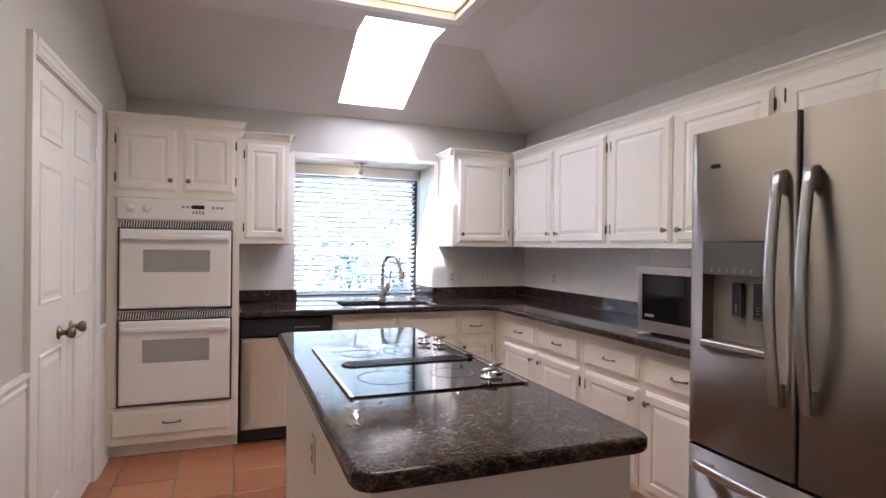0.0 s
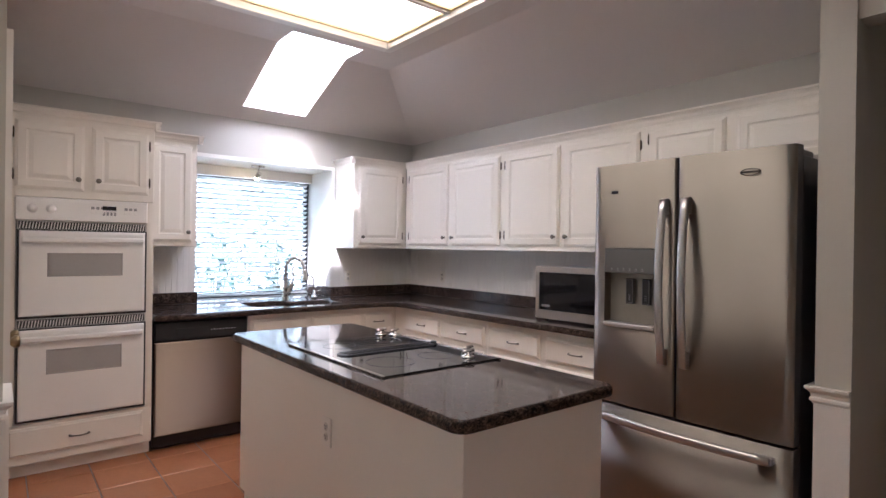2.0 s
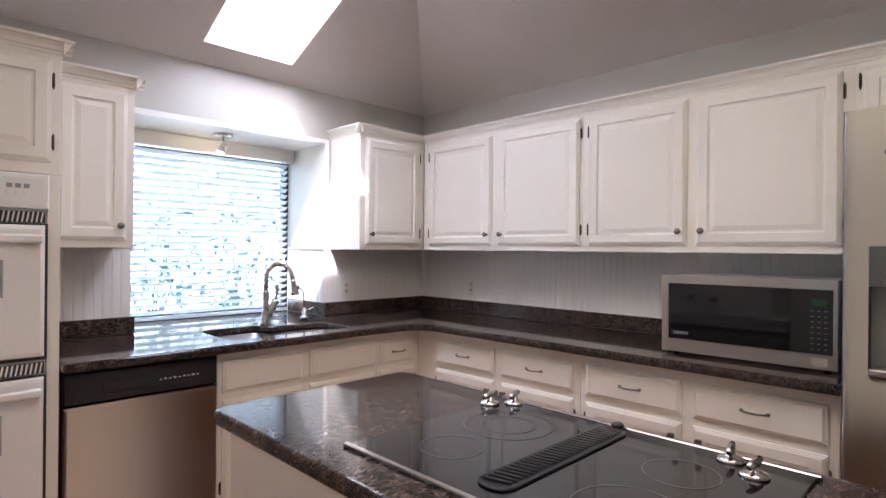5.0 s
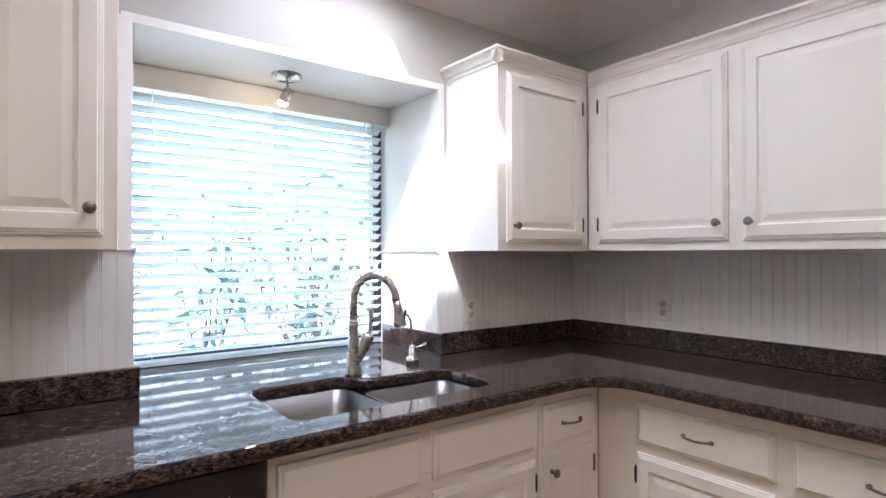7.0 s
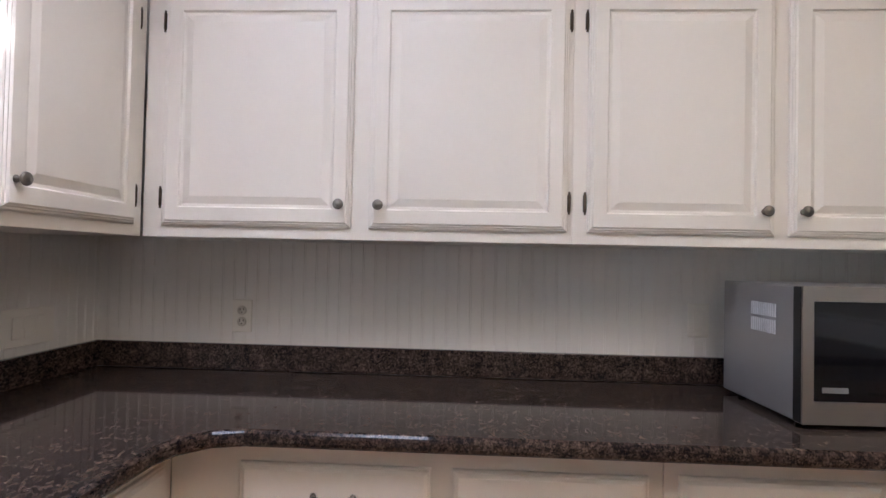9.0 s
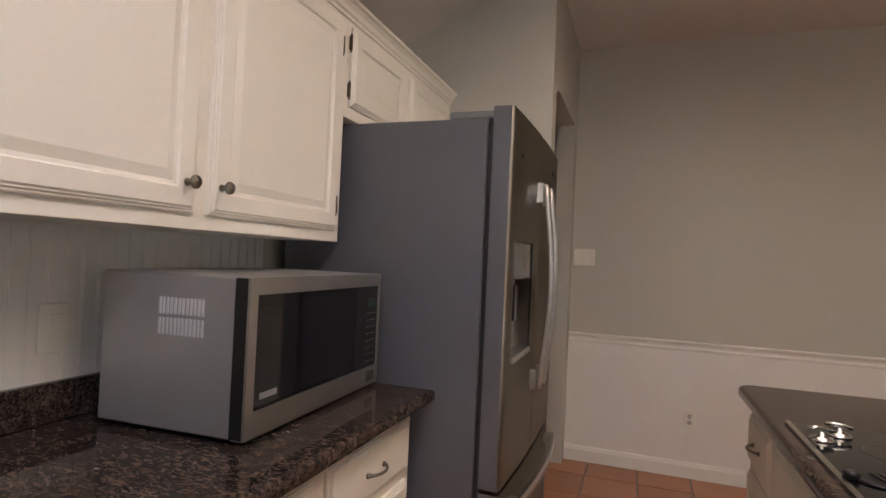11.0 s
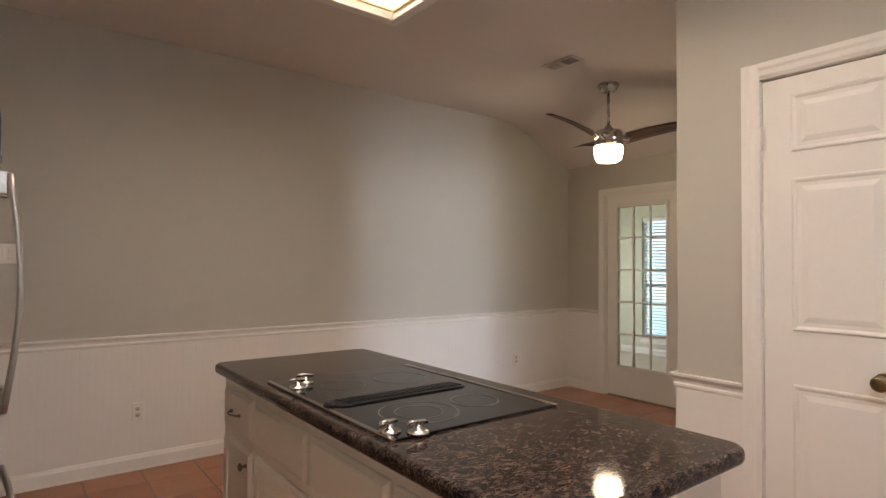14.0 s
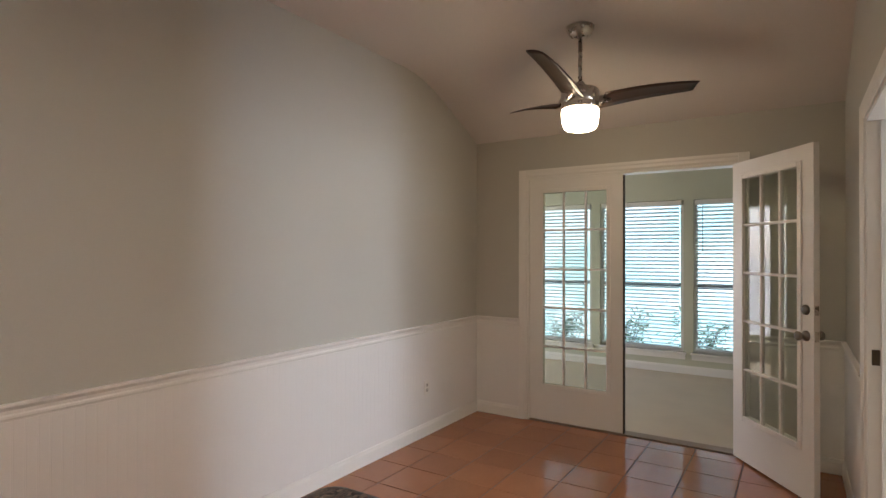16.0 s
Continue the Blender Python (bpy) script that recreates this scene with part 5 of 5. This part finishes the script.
part("bulb", lathebm([(0, -0.03), (0.012, -0.035), (0.019, -0.055), (0.017, -0.07), (0, -0.078)], 14, pose(0.012, -0.006, -0.055, 20, 22, 0)), M_BULB, sp, "small lit bulb")


# ---- outlets and switches ----
M_SOCKET = mat("socket_plastic", (0.60, 0.56, 0.48), 0.4, vary=0.01)


def outlet(m, wide=1, switch=False):
    o = thing("light_switch" if switch else "outlet", "cream plastic wall switch plate" if switch else "cream plastic duplex wall outlet", "switch" if switch else "outlet", m, "wall plates")
    part("plate", boxbm(-0.035 * wide, 0.035 * wide, -0.007, 0, -0.057, 0.057, bevel=0.002), M_OUTLET, o)
    if switch:
        for i in range(wide):
            x = (i - (wide - 1) / 2) * 0.046
            part("rocker", boxbm(x - 0.016, x + 0.016, -0.011, -0.007, -0.033, 0.033, bevel=0.002), M_OUTLET, o)
    else:
        for z in (-0.02, 0.02):
            s = part("socket", lathebm([(0, 0), (0.0165, 0), (0.016, 0.003), (0, 0.003)], 16, pose(0, -0.007, z, 90)), M_SOCKET, o)
            for x in (-0.006, 0.006):
                part("slot", boxbm(x - 0.0012, x + 0.0012, -0.0112, -0.0099, z, z + 0.008), M_SLOT, s)
            part("slot", boxbm(-0.002, 0.002, -0.0112, -0.0099, z - 0.009, z - 0.004), M_SLOT, s)
    return o


outlet(pose(1.62, YN - 0.010, 1.10))
outlet(pose(2.03, YN - 0.010, 1.09), 3, True)
outlet(pose(XE - 0.010, 3.01, 1.105, 0, 0, -90))
outlet(pose(XE - 0.010, 1.43, 1.13, 0, 0, -90), 1, True)
outlet(pose(0.76, YS + 0.010, 0.375, 0, 0, 180))
outlet(pose(-2.70, YS + 0.010, 0.375, 0, 0, 180))
outlet(pose(1.455, YS + 0.001, 1.385, 0, 0, 180), 2, True)
outlet(pose(0.0398, 0.84, 0.66, 0, 0, -90))

# ---- sunroom beyond the french doors ----
SXW, SYS, SYN, SZ = -6.25, -3.3, 1.9, 2.75
wins = [(-2.38, -1.37), (-1.26, -0.25), (-0.14, 0.87)]
structure("wall_sunroom_west", wall_bm("y", SYS, SYN, SXW - T, SXW, 0, SZ, [(a, b, 0.26, 2.09) for a, b in wins]), M_SUNWALL, "pale green sunroom wall with tall windows")
# the hole is an unseen opening, made for the fill lamp
structure("wall_sunroom_south", wall_bm("x", SXW, XNW - T, SYS - T, SYS, 0, SZ, [(-5.6, -4.4, 0.26, 2.09)]), M_SUNWALL, "pale green sunroom wall")
structure("wall_sunroom_north", boxbm(SXW - T, XNW - T, SYN, SYN + T, 0, SZ), M_SUNWALL, "pale green sunroom wall")
structure("wall_sunroom_east", wall_bm("y", SYS, SYN, XNW - T - 0.10, XNW - T - 0.001, 0, SZ, [(FD0, FD1, 0, FDZ)]), M_SUNWALL, "pale green sunroom wall")
structure("ceiling_sunroom", boxbm(SXW - T, XNW - T, SYS - T, SYN + T, SZ, SZ + 0.06), M_CEIL, "plain sunroom ceiling")
# unseen roof slab, added with a deep overhang to stop the sun
structure("sunroom_sun_blocker", boxbm(-7.8, XNW - T, SYS - 0.9, SYN + 0.6, SZ + 0.07, SZ + 0.2), M_ROOF, "unseen overhanging slab that keeps sun out of the sunroom")
structure("floor_sunroom", boxbm(SXW - T, XNW - T, SYS - T, SYN + T, -0.1, 0.004), M_CARPET, "cream cut-pile carpet")
runs("baseboard_sunroom", [((SXW, SYS), (SXW, SYN), E_), ((XNW - T, SYS), (SXW, SYS), N_), ((SXW, SYN), (XNW - T, SYN), S_)], BASEP, 0, M_TRIM, "white baseboard")
for i, (a, b) in enumerate(wins):
    f = structure("window_sunroom_%d" % (i + 1), wall_bm("y", a, b, SXW - 0.09, SXW - 0.05, 0.26, 2.09, [(a + 0.04, b - 0.04, 0.30, 2.05)]), M_TRIM, "white framed sunroom window")
    # rail's backlit shade is put into its dark colour
    part("meeting_rail", boxbm(SXW - 0.10, SXW - 0.055, a + 0.04, b - 0.04, 1.04, 1.085), mat("shaded_rail", (0.22, 0.26, 0.29), 0.5), f)
    p = part("pane", boxbm(SXW - 0.074, SXW - 0.070, a + 0.041, b - 0.041, 0.301, 2.049), M_GLASS, f)
    p.visible_shadow = False
    bm = bmesh.new()
    box(bm, SXW - 0.05, SXW + 0.035, a - 0.03, b + 0.03, 0.235, 0.26, 0.004)
    box(bm, SXW, SXW + 0.016, a - 0.02, b + 0.02, 0.175, 0.234)
    part("window_sill", bm, M_TRIM, f)
    blind("window_blind", "white slat blind in a sunroom window, half open", pose(SXW - 0.02, a + 0.02, 0, 0, 0, 90), b - a - 0.04, 0.30, 2.085, -22, pitch=0.046, gap=0.03, wand=i == 2)

# ---- unseen room added behind the nook doorway, to hold the stripe lamps ----
structure("wall_side_room_west", boxbm(-3.75, XNW - T, YP + T, 4.9, 0, 2.6), M_SUNWALL, "unseen pale wall of the side room")
structure("wall_side_room_east", boxbm(XW - T - 0.1, XW - T - 0.001, YN + T, 4.9, 0, 2.6), M_SUNWALL, "unseen pale wall of the side room")
structure("wall_side_room_north", wall_bm("x", -3.75, -1.0, 4.9, 5.0, 0, 2.6, [(-2.4, -1.15, 0.5, 2.1)]), M_SUNWALL, "unseen pale side room wall with an opening for the lamps")
structure("ceiling_side_room", boxbm(-3.75, XW - T, YP + T, 5.0, 2.6, 2.66), M_CEIL, "unseen plain side room ceiling")
structure("floor_side_room", boxbm(-3.65, XW - T, YP + T, 5.0, -0.1, 0.0), M_CARPET, "cream carpet")
# lamp added at the unseen south opening to brighten the sunroom
area("sunroom_fill_lamp", (-5.0, SYS - 0.05, 1.2), (-5.0, 0, 1.0), 1.1, 1.7, 11, (0.95, 0.97, 1.0))
# two lamps added to throw the light stripe on the south wall
area("stripe_lamp", (-2.05, 4.86, 1.35), (-2.05, 0, 1.25), 0.45, 1.5, 28, (0.76, 0.88, 1.0))
area("stripe_lamp", (-1.48, 4.86, 1.35), (-1.48, 0, 1.25), 0.6, 1.5, 10, (0.80, 0.90, 1.0))

# ---- outside ----
structure("ground", boxbm(-300, 300, -300, 300, -0.5, -0.16), M_LAWN, "lawn and garden ground")


structure("pavement_north", boxbm(-3, 5, 4.3, 12, -0.165, -0.14), M_PATIO, "pale concrete patio")
structure("pavement_west", boxbm(-12, -8.2, -8, 6, -0.165, -0.14), M_PATIO, "pale concrete patio")


def leaf_cluster(name, label, m, n, spread, height, size, material, seed, stems=6):
    rnd = random.Random(seed)
    b = thing(name, label, "shrub", m)
    bm = bmesh.new()
    tips = []
    for i in range(stems):
        a = rnd.uniform(0, 6.28)
        pts = [Vector((0.05 * math.cos(a), 0.05 * math.sin(a), 0))]
        for k in range(1, 6):
            u = k / 5
            pts.append(Vector((spread * 0.8 * u * u * math.cos(a) + rnd.uniform(-0.03, 0.03), spread * 0.8 * u * u * math.sin(a) + rnd.uniform(-0.03, 0.03), height * u * rnd.uniform(0.85, 1.0))))
        tube(bm, pts, [0.014 * (1 - 0.14 * k) for k in range(6)], 5)
        tips += [(pts[k], pts[k + 1]) for k in range(1, 5)]
    part("stems", bm, M_BARK, b)
    vs, fs = [], []
    for i in range(n):
        p, q = rnd.choice(tips)
        c = p.lerp(q, rnd.random()) + Vector((rnd.gauss(0, spread * 0.22), rnd.gauss(0, spread * 0.22), rnd.gauss(0, 0.1)))
        d = Vector((rnd.gauss(0, 1), rnd.gauss(0, 1), rnd.gauss(-0.1, 0.5))).normalized()
        s = d.cross(Vector((rnd.gauss(0, 0.4), rnd.gauss(0, 0.4), 1))).normalized()
        L = size * rnd.uniform(0.6, 1.3)
        w = L * 0.11
        k = len(vs)
        droop = Vector((0, 0, -0.25 * L))
        vs += [c, c + d * L * 0.4 + s * w, c + d * L + droop, c + d * L * 0.4 - s * w]
        fs += [(k, k + 1, k + 2), (k, k + 2, k + 3)]
    me = bpy.data.meshes.new("leaves")
    me.from_pydata([tuple(v) for v in vs], [], fs)
    me.materials.append(material)
    ob = new("leaves", me)
    ob.parent = b
    return b


for i, (x, y, h) in enumerate(((1.45, 5.0, 1.9), (1.0, 5.7, 2.0), (1.9, 5.8, 2.3), (0.3, 7.0, 1.6))):
    leaf_cluster("shrub", "tall green shrub with long narrow leaves outside the window", pose(x, y, -0.17), 170, 0.5, h, 0.2, M_LEAF, 40 + i)
for i, (x, y, h) in enumerate(((-7.3, -2.2, 0.75), (-7.2, -1.2, 0.7), (-7.35, -0.2, 0.7), (-7.2, 0.7, 0.8), (-7.4, 1.6, 0.8))):
    leaf_cluster("shrub", "low leafy green shrub outside the sunroom", pose(x, y, -0.17), 380, 0.45, h, 0.11, M_LEAFB, 60 + i)


# glowing sheets added outside the windows in place of bright sky and garden
structure("backdrop_north", boxbm(-9, 12, 11.0, 11.1, -0.16, 7), M_GLOW_NORTH, "glowing backdrop sheet coloured as sky and garden")
structure("backdrop_west", boxbm(-8.7, -8.6, -9, 7, -0.16, 4.5), M_GLOW_WEST, "glowing backdrop sheet coloured as garden")

# ---- floor tiles, last ----
STEP = 0.316
tb = boxbm(0.003, STEP - 0.003, 0.003, STEP - 0.003, -0.0058, 0.0, bevel=0.0025)
tme = bpy.data.meshes.new("tile")
tb.to_mesh(tme)
tb.free()
tme.materials.append(M_TILE)
fl = bpy.data.objects["floor"]
X0, Y0 = -3.364, -0.05
i0, i1 = math.floor((XNW - X0) / STEP), math.ceil((2.4 - X0) / STEP)
j0, j1 = math.floor((YS - Y0) / STEP), math.ceil((2.95 - Y0) / STEP)


def inside(x0, x1, y0, y1):
    if x0 >= 1.74 and y0 >= -0.48 or x0 >= 3.1:
        return False
    if x1 <= XW and y0 >= YP:
        return False
    if x0 > 0.1 and x1 < 0.6 and y0 > 0.1 and y1 < 1.8:
        return False
    return True


for i in range(i0, i1 + 1):
    for j in range(j0, j1 + 1):
        x, y = X0 + i * STEP, Y0 + j * STEP
        if not inside(x, x + STEP, y, y + STEP):
            continue
        a, b = max(x, XNW - 0.0), min(x + STEP, 2.36)
        c0, d0 = max(y, YS), min(y + STEP, 2.97)
        if b - a < 0.02 or d0 - c0 < 0.02:
            continue
        if abs((b - a) - STEP) < 1e-4 and abs((d0 - c0) - STEP) < 1e-4:
            o = new("tile", tme)
            o.parent = fl
            o.matrix_local = pose(x, y, 0)
        else:
            part("tile", boxbm(a + 0.003, b - 0.003, c0 + 0.003, d0 - 0.003, -0.0058, 0, bevel=0.0025), M_TILE, fl)
